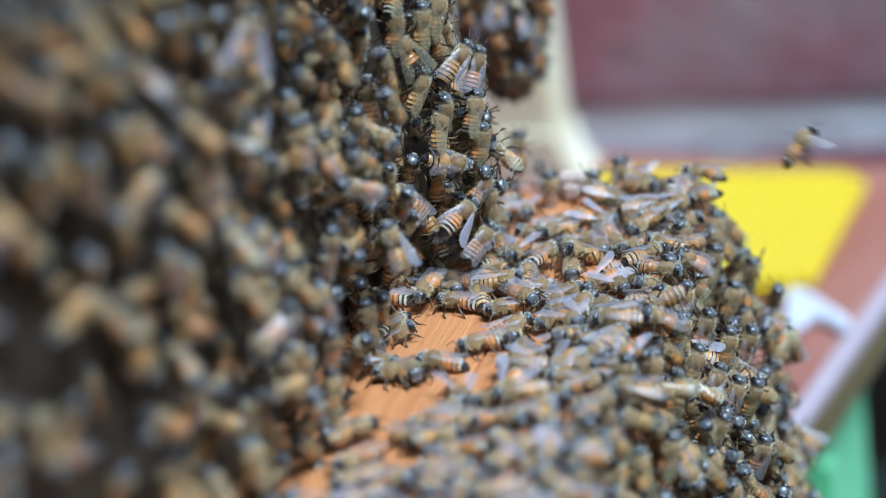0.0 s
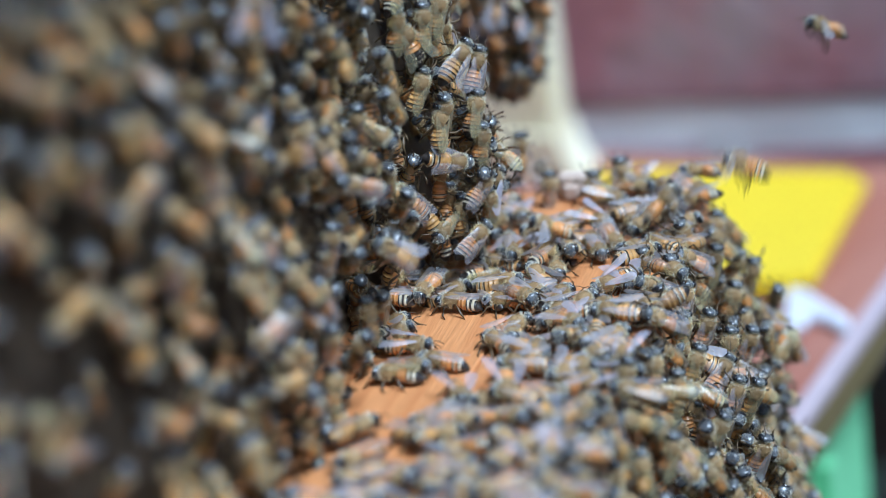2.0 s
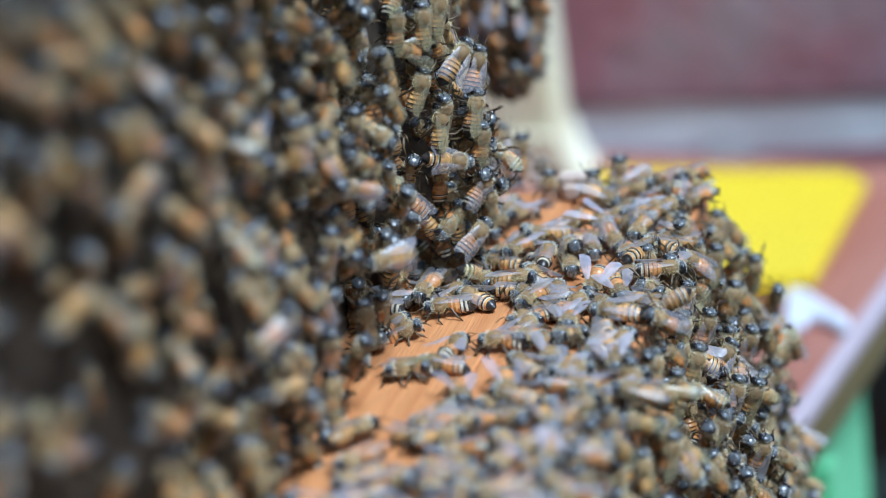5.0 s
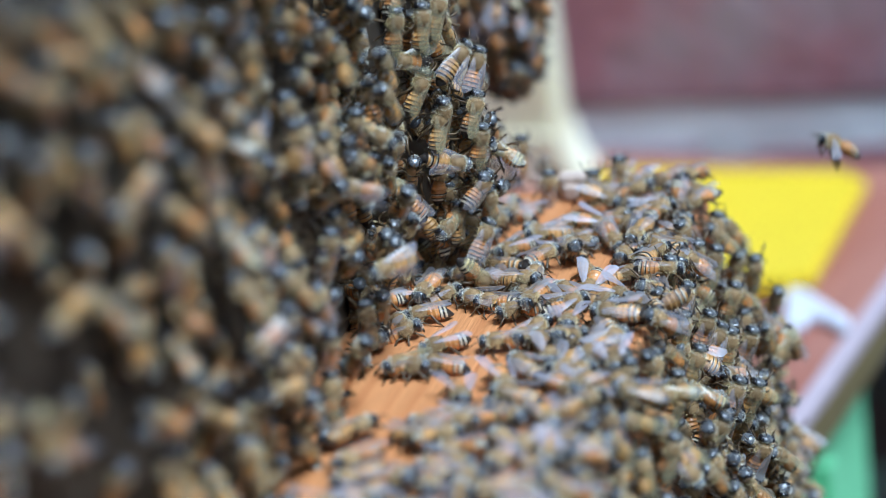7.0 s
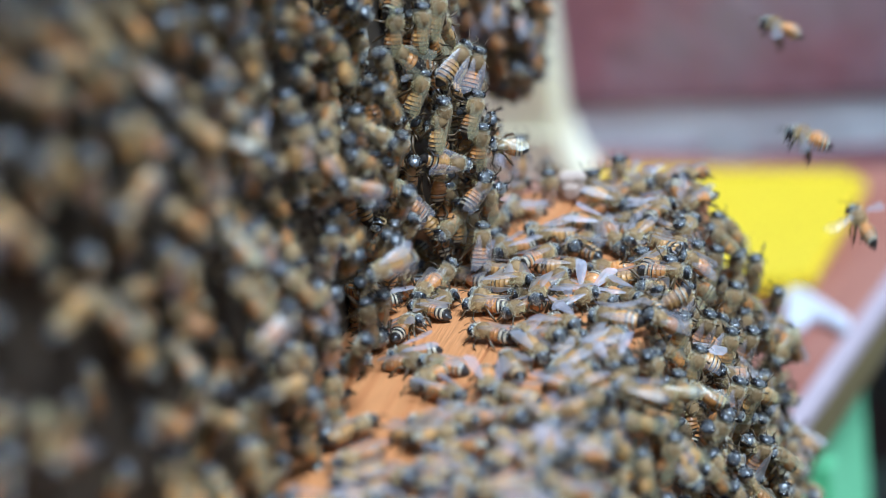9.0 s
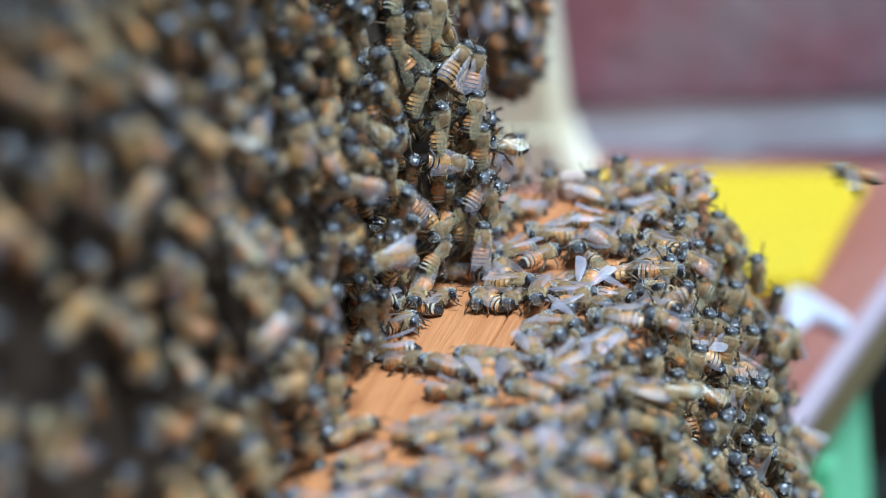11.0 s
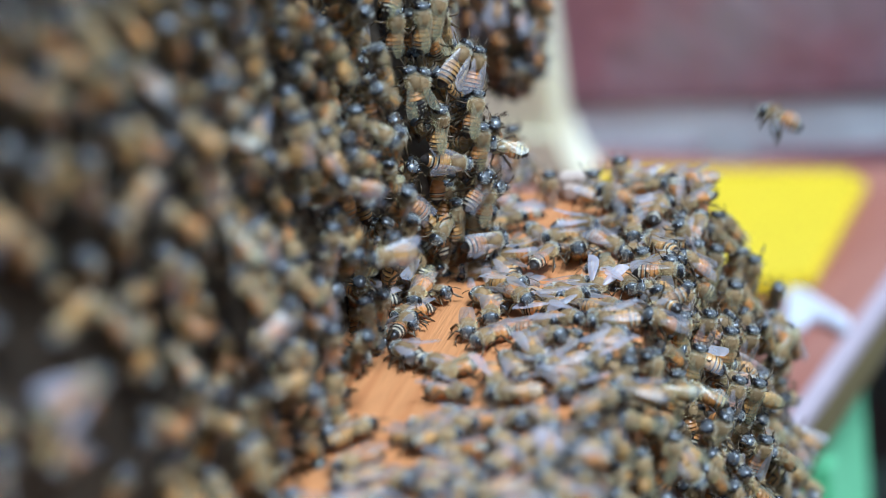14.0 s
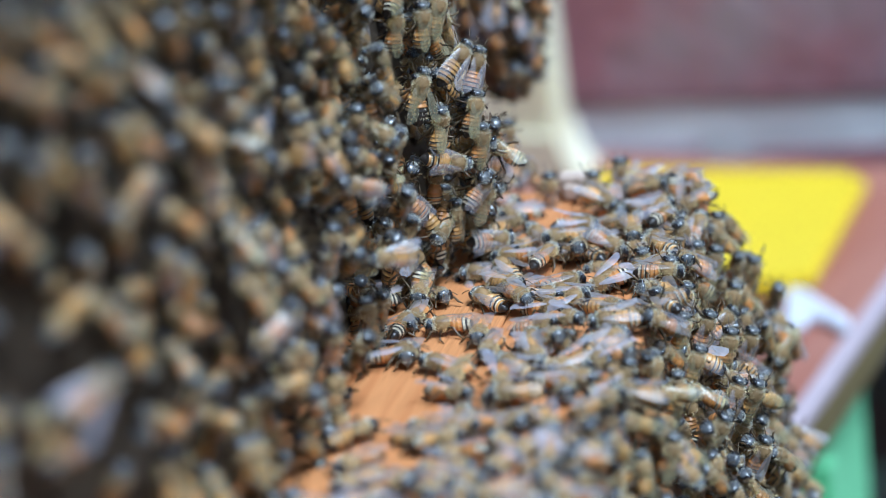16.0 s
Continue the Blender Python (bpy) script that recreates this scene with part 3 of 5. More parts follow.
def pack(rng, box, along, across, inside, angle, tries):
    """Spots for long bodies that touch but hardly overlap: (u, v, angle)."""
    cells, out = defaultdict(list), []
    for _ in range(tries):
        u, v = rng.uniform(box[0], box[1]), rng.uniform(box[2], box[3])
        if not inside(u, v):
            continue
        a = angle(u, v)
        key, ok = (int(u // 10), int(v // 10)), True
        for i in (-1, 0, 1):
            for j in (-1, 0, 1):
                for (pu, pv, pa) in cells[key[0] + i, key[1] + j]:
                    du, dv = u - pu, v - pv
                    m = (a + pa) / 2 if abs(a - pa) < 1.2 else a
                    s, t = du * math.cos(m) + dv * math.sin(m), -du * math.sin(m) + dv * math.cos(m)
                    if (s / along) ** 2 + (t / across) ** 2 < 1:
                        ok = False
                        break
        if ok:
            cells[key].append((u, v, a))
            out.append((u, v, a))
    return out


# merged coarse bees for the masses
def merged(parts):
    v, f, s = join(*[g for _, _, g in parts])
    tri, slot = [], []
    for q, k in zip(f, s):
        for i in range(1, len(q) - 1):
            tri.append((q[0], q[i], q[i + 1]))
            slot.append(k)
    return np.array(v) * SIZE, np.array(tri), np.array(slot)


MERGED = [merged(p) for p in COARSE[:6]]
MERGED += [merged([q for q in p if q[0] in ("thorax", "head", "abdomen")]) for p in COARSE[:6]]    # for inner layers


def mass(name, poses, label):
    """Uncountable bees as one mesh."""
    vs, ts, ss, k = [], [], [], 0
    for j, (i, m) in enumerate(poses):
        v, t, s = MERGED[i]
        if j % 5 < 2:      # the lighter strain
            s = np.where(s == AMBER, HONEY, np.where(s == HAIR, GOLD, s))
        a = np.array(m)
        vs.append(v @ a[:3, :3].T + a[:3, 3])
        ts.append(t + k)
        ss.append(s)
        k += len(v)
    v, t, s = np.concatenate(vs), np.concatenate(ts), np.concatenate(ss)
    me = bpy.data.meshes.new(name)
    me.vertices.add(len(v))
    me.vertices.foreach_set("co", v.ravel())
    me.loops.add(len(t) * 3)
    me.loops.foreach_set("vertex_index", t.ravel().astype(np.int32))
    me.polygons.add(len(t))
    me.polygons.foreach_set("loop_start", np.arange(0, len(t) * 3, 3, dtype=np.int32))
    for mt in BEE_MATS:
        me.materials.append(mt)
    me.polygons.foreach_set("material_index", s.astype(np.int32))
    me.polygons.foreach_set("use_smooth", np.ones(len(t), dtype=bool))
    me.update(calc_edges=True)
    ob = new(name, me)
    return tagged(ob, label=label, category="bees", kind="stuff")


# bees that can be told apart: look, then seconds, place in millimetres over the ledge corner, turn in degrees
PLACED = [
    (1, [(0, 9.2, -9.1, 0.0, 0, 0, 167), (1, 8.9, -8.9, 0.0, 0, 0, 162), (2, 9.0, -9.5, 0.0, 0, 0, 169), (3, 10.1, -10.1, 0.0, 0, 0, 162), (4.2, 9.9, -11.2, 0.0, 0, 0, 174), (6.3, 2.6, -14.9, 0.0, 0, 0, -144), (7, 3.8, -16.2, 0.0, 0, 0, -156), (8, 0.4, -11.9, 0.0, 0, 0, -177), (9, 3.8, -12.7, 0.0, 0, 0, 158), (11.3, 0.4, -11.5, 0.0, 0, 0, 174), (12.2, 7.1, -20.5, 0.0, 0, 0, 145), (13, -0.8, -12.3, 0.0, 0, 0, 159), (14, 0.9, -15.8, 0.0, 0, 0, -132), (15, 4.3, -18.8, 0.0, 0, 0, -94), (16, 3.7, -17.6, 0.0, 0, 0, -90)]),
    (0, [(0, 20.6, -13.3, 0.0, 0, 0, -156), (1.5, 19.3, -9.5, 0.0, 0, 0, -177), (2.5, 20.6, -9.6, 0.0, 0, 0, 178), (3.5, 24.7, -9.4, 0.0, 0, 0, 169), (4.2, 25.7, -7.5, 0.0, 0, 0, 173), (6.3, 32.1, -4.5, 0.0, 0, 0, 142), (9, 32.6, -3.6, 0.0, 0, 0, 157), (12, 32.1, -5.1, 0.0, 0, 0, 173), (16, 31.6, -5.1, 0.0, 0, 0, 167)]),
    (1, [(0, 19.5, -30.6, 0.0, 0, 0, -152), (1, 20.2, -31.1, 0.0, 0, 0, -166), (2, 23.4, -28.9, 0.0, 0, 0, 135), (3, 24.1, -27.3, 0.0, 0, 0, 151), (4.2, 23.1, -28.3, 0.0, 0, 0, 163), (6.3, 24.1, -30.0, 0.0, 0, 0, -169), (7.2, 23.5, -29.3, 0.0, 0, 0, -171), (8, 20.7, -24.8, 0.0, 0, 0, 159), (9, 20.2, -25.0, 0.0, 0, 0, 162), (11.3, 20.2, -36.4, 0.0, 0, 0, 169), (12, 21.9, -29.8, 0.0, 0, 0, -125), (12.5, 21.6, -29.4, 0.0, 0, 0, -120), (13.5, 20.9, -26.9, 0.0, 0, 0, -134), (14.5, 22.0, -29.9, 0.0, 0, 0, -120), (16, 23.5, -33.5, 0.0, 0, 0, -93)]),
    (5, [(0, 30.4, -33.6, 0.0, 0, 0, 106), (1, 31.5, -33.6, 0.0, 0, 0, 104), (2, 33.0, -33.0, 0.0, 0, 0, 99), (3, 33.1, -27.9, 0.0, 0, 0, 107), (4.2, 34.7, -30.1, 0.0, 0, 0, 116), (6.3, 32.2, -28.5, 0.0, 0, 0, 127), (9, 35.1, -30.1, 0.0, 0, 0, 134), (12, 31.0, -26.7, 0.0, 0, 0, 89), (13, 31.5, -25.6, 0.0, 0, 0, 99), (14.5, 31.4, -28.3, 0.0, 0, 0, 102), (16, 30.9, -28.3, 0.0, 0, 0, 101)]),
    (2, [(0, 3.0, -39.2, 0.0, 0, 0, 0), (1.5, 5.6, -34.6, 0.0, 0, 0, -1), (2, 7.8, -31.2, 0.0, 0, 0, 4), (3, 12.1, -31.4, 0.0, 0, 0, -1), (3.5, 13.9, -30.4, 0.0, 0, 0, -1), (4.2, 15.8, -31.3, 0.0, 0, 0, 4), (5.2, 16.1, -30.4, 0.0, 0, 0, 96), (5.8, 13.8, -29.6, 0.0, 0, 0, 128), (6.4, 12.5, -32.1, 0.0, 0, 0, -152), (7, 11.9, -31.8, 0.0, 0, 0, -144), (7.5, 10.5, -32.9, 0.0, 0, 0, -157), (8, 9.0, -30.4, 0.0, 0, 0, -167), (9, 6.5, -35.5, 0.0, 0, 0, -157), (11.3, 1.3, -32.3, 0.0, 0, 0, -169), (12, 5.6, -26.7, 0.0, 0, 0, -176), (13, 6.8, -33.5, 0.0, 0, 0, 152), (14, 5.8, -34.0, 0.0, 0, 0, 146), (15, 5.1, -33.2, 0.0, 0, 0, 144), (15.6, 4.7, -33.3, 0.0, 0, 0, 107), (16, 5.8, -34.1, 0.0, 0, 0, 23)]),
    (4, [(0, 6.1, -43.4, 0.0, 0, 0, 180), (2, 6.0, -44.2, 0.0, 0, 0, 175), (4.2, 7.0, -43.3, 0.0, 0, 0, -176), (6.3, 9.2, -40.7, 0.0, 0, 0, -145), (7.2, 5.6, -40.2, 0.0, 0, 0, -145), (8, 2.6, -40.4, 0.0, 0, 0, -152), (9, 14.0, -46.7, 0.0, 0, 0, -110), (11.3, 22.6, -41.4, 0.0, 0, 0, -125), (12, 19.4, -38.7, 0.0, 0, 0, -145), (12.5, 16.6, -45.6, 0.0, 0, 0, -117), (13.2, 16.9, -45.9, 0.0, 0, 0, -125), (14, 17.9, -43.9, 0.0, 0, 0, -127), (15, 18.4, -44.0, 0.0, 0, 0, -120), (16, 19.7, -45.8, 0.0, 0, 0, -103)]),
    (1, [(0, 32.6, -20.0, 0.0, 0, 0, -134), (4.2, 32.1, -19.1, 0.0, 0, 0, -125), (6.3, 16.2, -14.2, 0.0, 0, 0, 174), (7, 17.4, -9.8, 0.0, 0, 0, 178), (8, 15.5, -11.3, 0.0, 0, 0, 174), (9, 15.5, -11.5, 0.0, 0, 0, 178), (11.3, 15.8, -8.6, 0.0, 0, 0, -95), (12.2, 16.2, -10.9, 0.0, 0, 0, -77), (13, 17.7, -14.5, 0.0, 0, 0, -76), (13.6, 18.1, -21.9, 0.0, 0, 0, -76), (14, 16.3, -22.9, 0.0, 0, 0, -75), (14.6, 15.7, -21.8, 0.0, 0, 0, -77), (15, 14.0, -22.9, 0.0, 0, 0, -83), (15.5, 12.0, -22.7, 0.0, 0, 0, -116), (16, 10.4, -21.5, 0.0, 0, 0, -169)]),
    (0, [(0, 33.6, -15.4, 0.0, 0, 0, -169), (4.2, 32.3, -14.8, 0.0, 0, 0, 178), (7, 23.4, -14.8, 0.0, 0, 0, -156), (9, 24.2, -14.1, 0.0, 0, 0, -133), (11.3, 21.4, -8.8, 0.0, 0, 0, -90), (12.5, 19.4, -10.5, 0.0, 0, 0, -79), (13.5, 18.6, -12.7, 0.0, 0, 0, -76), (14.5, 20.5, -19.1, 0.0, 0, 0, -76), (15, 20.7, -19.7, 0.0, 0, 0, -76), (16, 19.4, -25.8, 0.0, 0, 0, -82)]),
    (0, [(0, 33.4, -5.0, 0.0, 0, 0, 47), (2, 31.9, -6.1, 0.0, 0, 0, 63), (4.2, 31.0, -3.8, 0.0, 0, 0, 89), (6.3, 28.6, -4.4, 0.0, 0, 0, 107), (7, 26.8, -3.1, 0.0, 0, 0, 104), (8, 27.8, -3.1, 0.0, 0, 0, 103), (8.5, 28.5, -2.5, 0.0, 0, 0, 99), (9, 29.6, 2.2, 0.0, 0, 0, 75), (11.3, 33.3, 0.9, 0.0, 0, 0, 47), (14, 34.2, -1.4, 0.0, 0, 0, 24), (16, 32.3, 0.6, 0.0, 0, 0, 36)]),
    (3, [(0, 31.5, 6.0, 0.0, 0, 0, -75), (2, 28.4, 6.2, 0.0, 0, 0, -74), (4.2, 29.8, 8.6, 0.0, 0, 0, -72), (7, 36.2, 2.9, 0.0, 0, 0, -66), (9, 42.9, -3.0, 0.0, 0, 0, -49), (12, 37.8, 5.8, 0.0, 0, 0, -71), (14, 39.5, 5.7, 0.0, 0, 0, -75), (16, 40.4, 1.0, 0.0, 0, 0, -77)]),
    (2, [(0, 43.5, -2.4, 0.0, 0, 0, -49), (1.5, 45.6, -0.9, 0.0, 0, 0, -57), (2, 45.2, -1.1, 0.0, 0, 0, -67), (4.2, 44.5, -5.1, 0.0, 0, 0, -79), (6.5, 44.1, -7.1, 0.0, 0, 0, -38), (9, 46.5, -8.1, 0.0, 0, 0, -23), (12, 44.6, -8.4, 0.0, 0, 0, -31), (14, 45.6, -2.1, 0.0, 0, 0, -67), (16, 48.6, -0.8, 0.0, 0, 0, -76)]),
    (1, [(0, 35.4, 18.7, 0.0, 0, 0, -67), (4.2, 34.9, 15.6, 0.0, 0, 0, -62), (8, 28.1, 27.9, 0.0, 0, 0, 177), (9, 35.1, 28.6, 0.0, 0, 0, 165), (12, 34.7, 22.3, 0.0, 0, 0, -132), (16, 31.9, 21.6, 0.0, 0, 0, -156)]),
    (5, [(0, 27.2, -3.1, 0.0, 0, 0, -2), (2, 26.1, -5.1, 0.0, 0, 0, -23), (4.2, 25.4, -3.2, 0.0, 0, 0, 24), (7, 21.3, -2.4, 0.0, 0, 0, -54), (9, 30.7, 8.3, 0.0, 0, 0, -3), (12, 30.3, -7.6, 0.0, 0, 0, -23), (16, 29.3, -6.7, 0.0, 0, 0, -2)]),
    (3, [(0, 58.9, -10.2, -10.0, 87, -64, 33), (5, 58.8, -9.7, -10.1, 88, -67, 33), (9, 59.0, -10.7, -10.0, 86, -61, 32), (12.5, 58.9, -10.0, -10.2, 88, -66, 33), (16, 58.9, -10.5, -10.1, 87, -64, 33)]),
    (4, [(0, 65.4, -24.1, -17.6, 105, -57, 10), (5, 65.4, -23.6, -17.7, 108, -60, 8), (9, 65.6, -24.6, -17.7, 102, -55, 11), (12.5, 65.5, -24.0, -17.8, 107, -59, 9), (16, 65.5, -24.5, -17.7, 105, -57, 10)]),
    (1, [(0, 54.2, 6.7, -3.6, 74, -68, 49), (5, 54.2, 7.3, -3.7, 73, -71, 52), (9, 54.3, 6.1, -3.6, 75, -65, 47), (12.5, 54.3, 7.0, -3.8, 73, -70, 51), (16, 54.2, 6.3, -3.7, 74, -68, 49)]),
    (3, [(0, 55.3, -4.2, -4.9, 122, -77, 4), (5, 55.2, -3.7, -5.1, 132, -80, -5), (9, 55.4, -4.7, -4.9, 114, -75, 10), (12.5, 55.3, -4.0, -5.2, 128, -79, -1), (16, 55.3, -4.6, -5.0, 122, -77, 4)]),
    (4, [(0, 62.2, 8.9, -14.9, 90, -72, 33), (5, 62.2, 9.5, -15.0, 92, -75, 33), (9, 62.4, 8.4, -14.9, 89, -69, 33), (12.5, 62.3, 9.1, -15.1, 91, -74, 33), (16, 62.3, 8.5, -14.9, 90, -72, 33)]),
    (0, [(0, 65.3, 17.6, -17.9, 117, -66, 3), (5, 65.2, 18.2, -18.0, 122, -68, -1), (9, 65.4, 17.1, -17.9, 113, -63, 5), (12.5, 65.3, 17.8, -18.1, 120, -67, 1), (16, 65.3, 17.2, -17.9, 117, -66, 3)]),
    (3, [(0, 57.3, -25.1, -8.9, 69, -75, 57), (5, 57.2, -24.7, -9.0, 65, -78, 62), (9, 57.4, -25.6, -8.9, 72, -72, 53), (12.5, 57.3, -25.0, -9.1, 67, -77, 60), (16, 57.3, -25.5, -9.0, 69, -75, 57)]),
    (4, [(0, 59.8, -46.1, -11.1, 111, -73, 13), (5, 59.7, -45.7, -11.2, 117, -75, 8), (9, 59.9, -46.5, -11.2, 107, -70, 15), (12.5, 59.8, -46.0, -11.3, 115, -75, 10), (16, 59.8, -46.4, -11.2, 111, -73, 13)]),
    (1, [(0, 65.6, -5.9, -19.2, 87, -63, 33), (5, 65.5, -5.3, -19.3, 88, -66, 33), (9, 65.7, -6.4, -19.3, 86, -60, 32), (12.5, 65.6, -5.7, -19.4, 88, -65, 33), (16, 65.6, -6.3, -19.3, 87, -63, 33)]),
    (3, [(0, 68.2, 2.2, -22.9, 115, -65, 4), (5, 68.2, 2.8, -23.1, 120, -67, 1), (9, 68.3, 1.6, -22.9, 111, -62, 6), (12.5, 68.3, 2.5, -23.2, 119, -67, 2), (16, 68.3, 1.8, -23.0, 115, -65, 4)]),
    (4, [(0, 53.6, -27.6, -3.2, 65, -78, 62), (5, 53.6, -27.0, -3.3, 58, -81, 70), (9, 53.7, -28.0, -3.2, 69, -75, 57), (12.5, 53.6, -27.3, -3.4, 60, -80, 67), (16, 53.6, -27.9, -3.3, 65, -78, 62)]),
    (0, [(0, 58.5, 5.9, -9.1, 103, -67, 18), (5, 58.5, 6.4, -9.2, 106, -70, 16), (9, 58.6, 5.3, -9.1, 100, -64, 19), (12.5, 58.6, 6.1, -9.3, 105, -69, 16), (16, 58.6, 5.5, -9.2, 103, -67, 18)]),
    (3, [(0, 56.0, 33.8, -6.2, 90, -72, 33), (5, 56.0, 34.5, -6.4, 92, -75, 33), (9, 56.2, 33.2, -6.3, 89, -69, 33), (12.5, 56.1, 34.1, -6.5, 91, -74, 33), (16, 56.1, 33.4, -6.3, 90, -72, 33)]),
    (4, [(0, 51.9, 4.2, 4.5, 156, -76, -28), (5, 51.8, 5.1, 4.2, 169, -77, -39), (9, 52.1, 3.6, 4.5, 145, -74, -19), (12.5, 51.9, 5.0, 4.0, 164, -76, -36), (16, 52.0, 4.0, 4.3, 156, -76, -28)]),
    (1, [(0, 54.3, 47.6, -3.9, 74, -69, 50), (5, 54.3, 48.3, -4.1, 72, -72, 53), (9, 54.5, 46.9, -4.0, 75, -66, 48), (12.5, 54.4, 47.9, -4.2, 73, -71, 52), (16, 54.4, 47.1, -4.0, 74, -69, 50)]),
    (3, [(0, 53.5, 26.2, -1.4, 119, -76, 6), (5, 53.4, 26.9, -1.6, 128, -79, -1), (9, 53.6, 25.6, -1.5, 113, -74, 11), (12.5, 53.5, 26.6, -1.7, 124, -78, 2), (16, 53.5, 25.8, -1.6, 119, -76, 6)]),
    (4, [(0, 60.6, 27.7, -12.5, 89, -69, 33), (5, 60.6, 28.3, -12.6, 90, -72, 33), (9, 60.7, 27.1, -12.5, 88, -66, 33), (12.5, 60.7, 27.9, -12.7, 90, -71, 33), (16, 60.6, 27.3, -12.6, 89, -69, 33)]),
    (0, [(0, 69.7, -3.5, -33.2, 119, -67, 2), (5, 69.5, -2.2, -33.7, 124, -69, -2), (9, 69.9, -4.2, -33.1, 114, -64, 5), (12.5, 69.6, -2.3, -34.0, 122, -68, -1), (16, 69.7, -3.6, -33.4, 119, -67, 2)]),
    (5, [(0, 62.3, -43.6, -19.4, 35, 55, -12), (5, 62.5, -43.0, -19.5, 39, 53, -8), (9, 62.2, -44.2, -19.4, 31, 56, -17), (12.5, 62.5, -43.3, -19.6, 38, 53, -9), (16, 62.3, -43.9, -19.5, 35, 55, -12)]),
    (0, [(0, 62.2, -8.8, -15.8, 65, -49, 56), (4.2, 62.9, 2.9, -16.6, 68, -39, 50), (6.3, 60.9, 5.5, -14.2, 63, -54, 60), (9, 60.0, 9.0, -12.7, 67, -44, 53), (12, 60.0, 9.4, -12.7, 67, -41, 51), (14, 60.5, 12.4, -13.3, 69, -35, 48), (16, 60.7, 15.5, -13.5, 69, -30, 46)]),
    (5, [(0, 12.2, 6.5, 51.0, 77, -39, 52), (4.2, 12.4, 6.5, 51.4, 76, -42, 53), (8, 12.0, 6.6, 50.9, 77, -37, 52), (12, 12.1, 6.8, 50.8, 77, -41, 53), (16, 12.2, 6.5, 51.0, 77, -39, 52)]),
    (0, [(0, 13.7, 11.8, 47.8, 74, -62, 59), (4.2, 13.9, 11.8, 48.0, 72, -65, 61), (8, 13.8, 11.1, 47.9, 75, -60, 58), (12, 13.6, 12.1, 47.5, 73, -64, 60), (16, 13.7, 11.8, 47.8, 74, -62, 59)]),
    (3, [(0, 7.0, 0.3, 61.5, 109, -81, 26), (4.2, 7.1, 0.2, 61.7, 120, -84, 16), (8, 7.0, -0.4, 61.6, 105, -78, 30), (12, 7.2, -0.3, 61.4, 115, -83, 20), (16, 7.0, 0.3, 61.5, 109, -81, 26)]),
    (3, [(0, 7.4, 1.0, 39.1, 72, -74, 63), (4.2, 7.6, 1.0, 39.4, 68, -77, 67), (8, 7.3, 1.1, 39.0, 74, -71, 60), (12, 7.3, 1.2, 38.8, 69, -76, 65), (16, 7.4, 1.0, 39.1, 72, -74, 63)]),
    (5, [(0, 9.5, 2.7, 28.6, 75, 21, 38), (4.2, 9.8, 2.8, 29.0, 75, 19, 39), (8, 9.3, 2.7, 28.4, 74, 23, 37), (12, 9.5, 3.0, 28.4, 75, 20, 38), (16, 9.5, 2.7, 28.6, 75, 21, 38)]),
    (4, [(0, 13.2, 9.9, 32.3, 110, -76, 24), (4.2, 13.4, 9.8, 32.6, 117, -79, 18), (8, 13.3, 9.1, 32.5, 107, -74, 26), (12, 13.4, 9.2, 32.3, 114, -78, 20), (16, 13.2, 9.9, 32.3, 110, -76, 24)]),
    (0, [(0, -0.6, -3.5, 23.8, -70, -56, -149), (4.2, -0.5, -3.6, 23.9, -71, -54, -147), (8, -0.9, -3.5, 23.7, -69, -58, -150), (12, -0.7, -3.4, 23.5, -71, -54, -147), (16, -0.6, -3.5, 23.8, -70, -56, -149)]),
    (3, [(0, 5.3, -0.7, 48.0, 93, -63, 37), (4.2, 5.4, -0.8, 48.3, 95, -67, 36), (8, 5.1, -0.7, 47.8, 93, -61, 37), (12, 5.2, -0.6, 47.7, 94, -66, 37), (16, 5.3, -0.7, 48.0, 93, -63, 37)]),
    (4, [(0, 13.0, 9.3, 39.4, 86, -68, 47), (4.2, 13.2, 9.3, 39.7, 86, -71, 47), (8, 13.1, 8.6, 39.5, 86, -65, 46), (12, 13.2, 8.8, 39.4, 86, -70, 47), (16, 13.0, 9.3, 39.4, 86, -68, 47)]),
    (1, [(0, 12.9, 8.6, 22.0, 80, -41, 48), (4.2, 13.1, 8.6, 22.4, 80, -44, 48), (8, 12.9, 7.8, 22.2, 80, -39, 47), (12, 12.8, 8.9, 21.7, 80, -43, 48), (16, 12.9, 8.6, 22.0, 80, -41, 48)]),
    (4, [(0, 2.6, -4.0, 62.0, 107, -79, 28), (4.2, 2.8, -4.2, 62.2, 115, -83, 21), (8, 2.7, -4.6, 62.1, 103, -77, 31), (12, 2.8, -4.6, 61.9, 112, -82, 24), (16, 2.6, -4.0, 62.0, 107, -79, 28)]),
    (3, [(0, 9.9, 2.6, 63.2, 98, -72, 35), (4.2, 10.1, 2.6, 63.5, 101, -75, 33), (8, 9.8, 2.7, 63.1, 97, -70, 36), (12, 9.8, 2.8, 63.0, 100, -74, 33), (16, 9.9, 2.6, 63.2, 98, -72, 35)]),
    (0, [(0, 12.0, 7.0, 10.7, 78, -38, 50), (4.2, 11.2, 4.5, 12.5, 79, -32, 48), (6.3, 12.2, 7.4, 11.6, 78, -43, 51), (9, 11.6, 5.9, 10.7, 68, -71, 66), (11.3, 11.7, 5.9, 10.7, 70, -69, 64), (12.5, 12.5, 8.4, 7.7, 77, -2, 42), (14, 13.2, 9.6, 8.3, 77, 2, 41), (16, 13.5, 13.1, 7.3, 76, 7, 40)]),
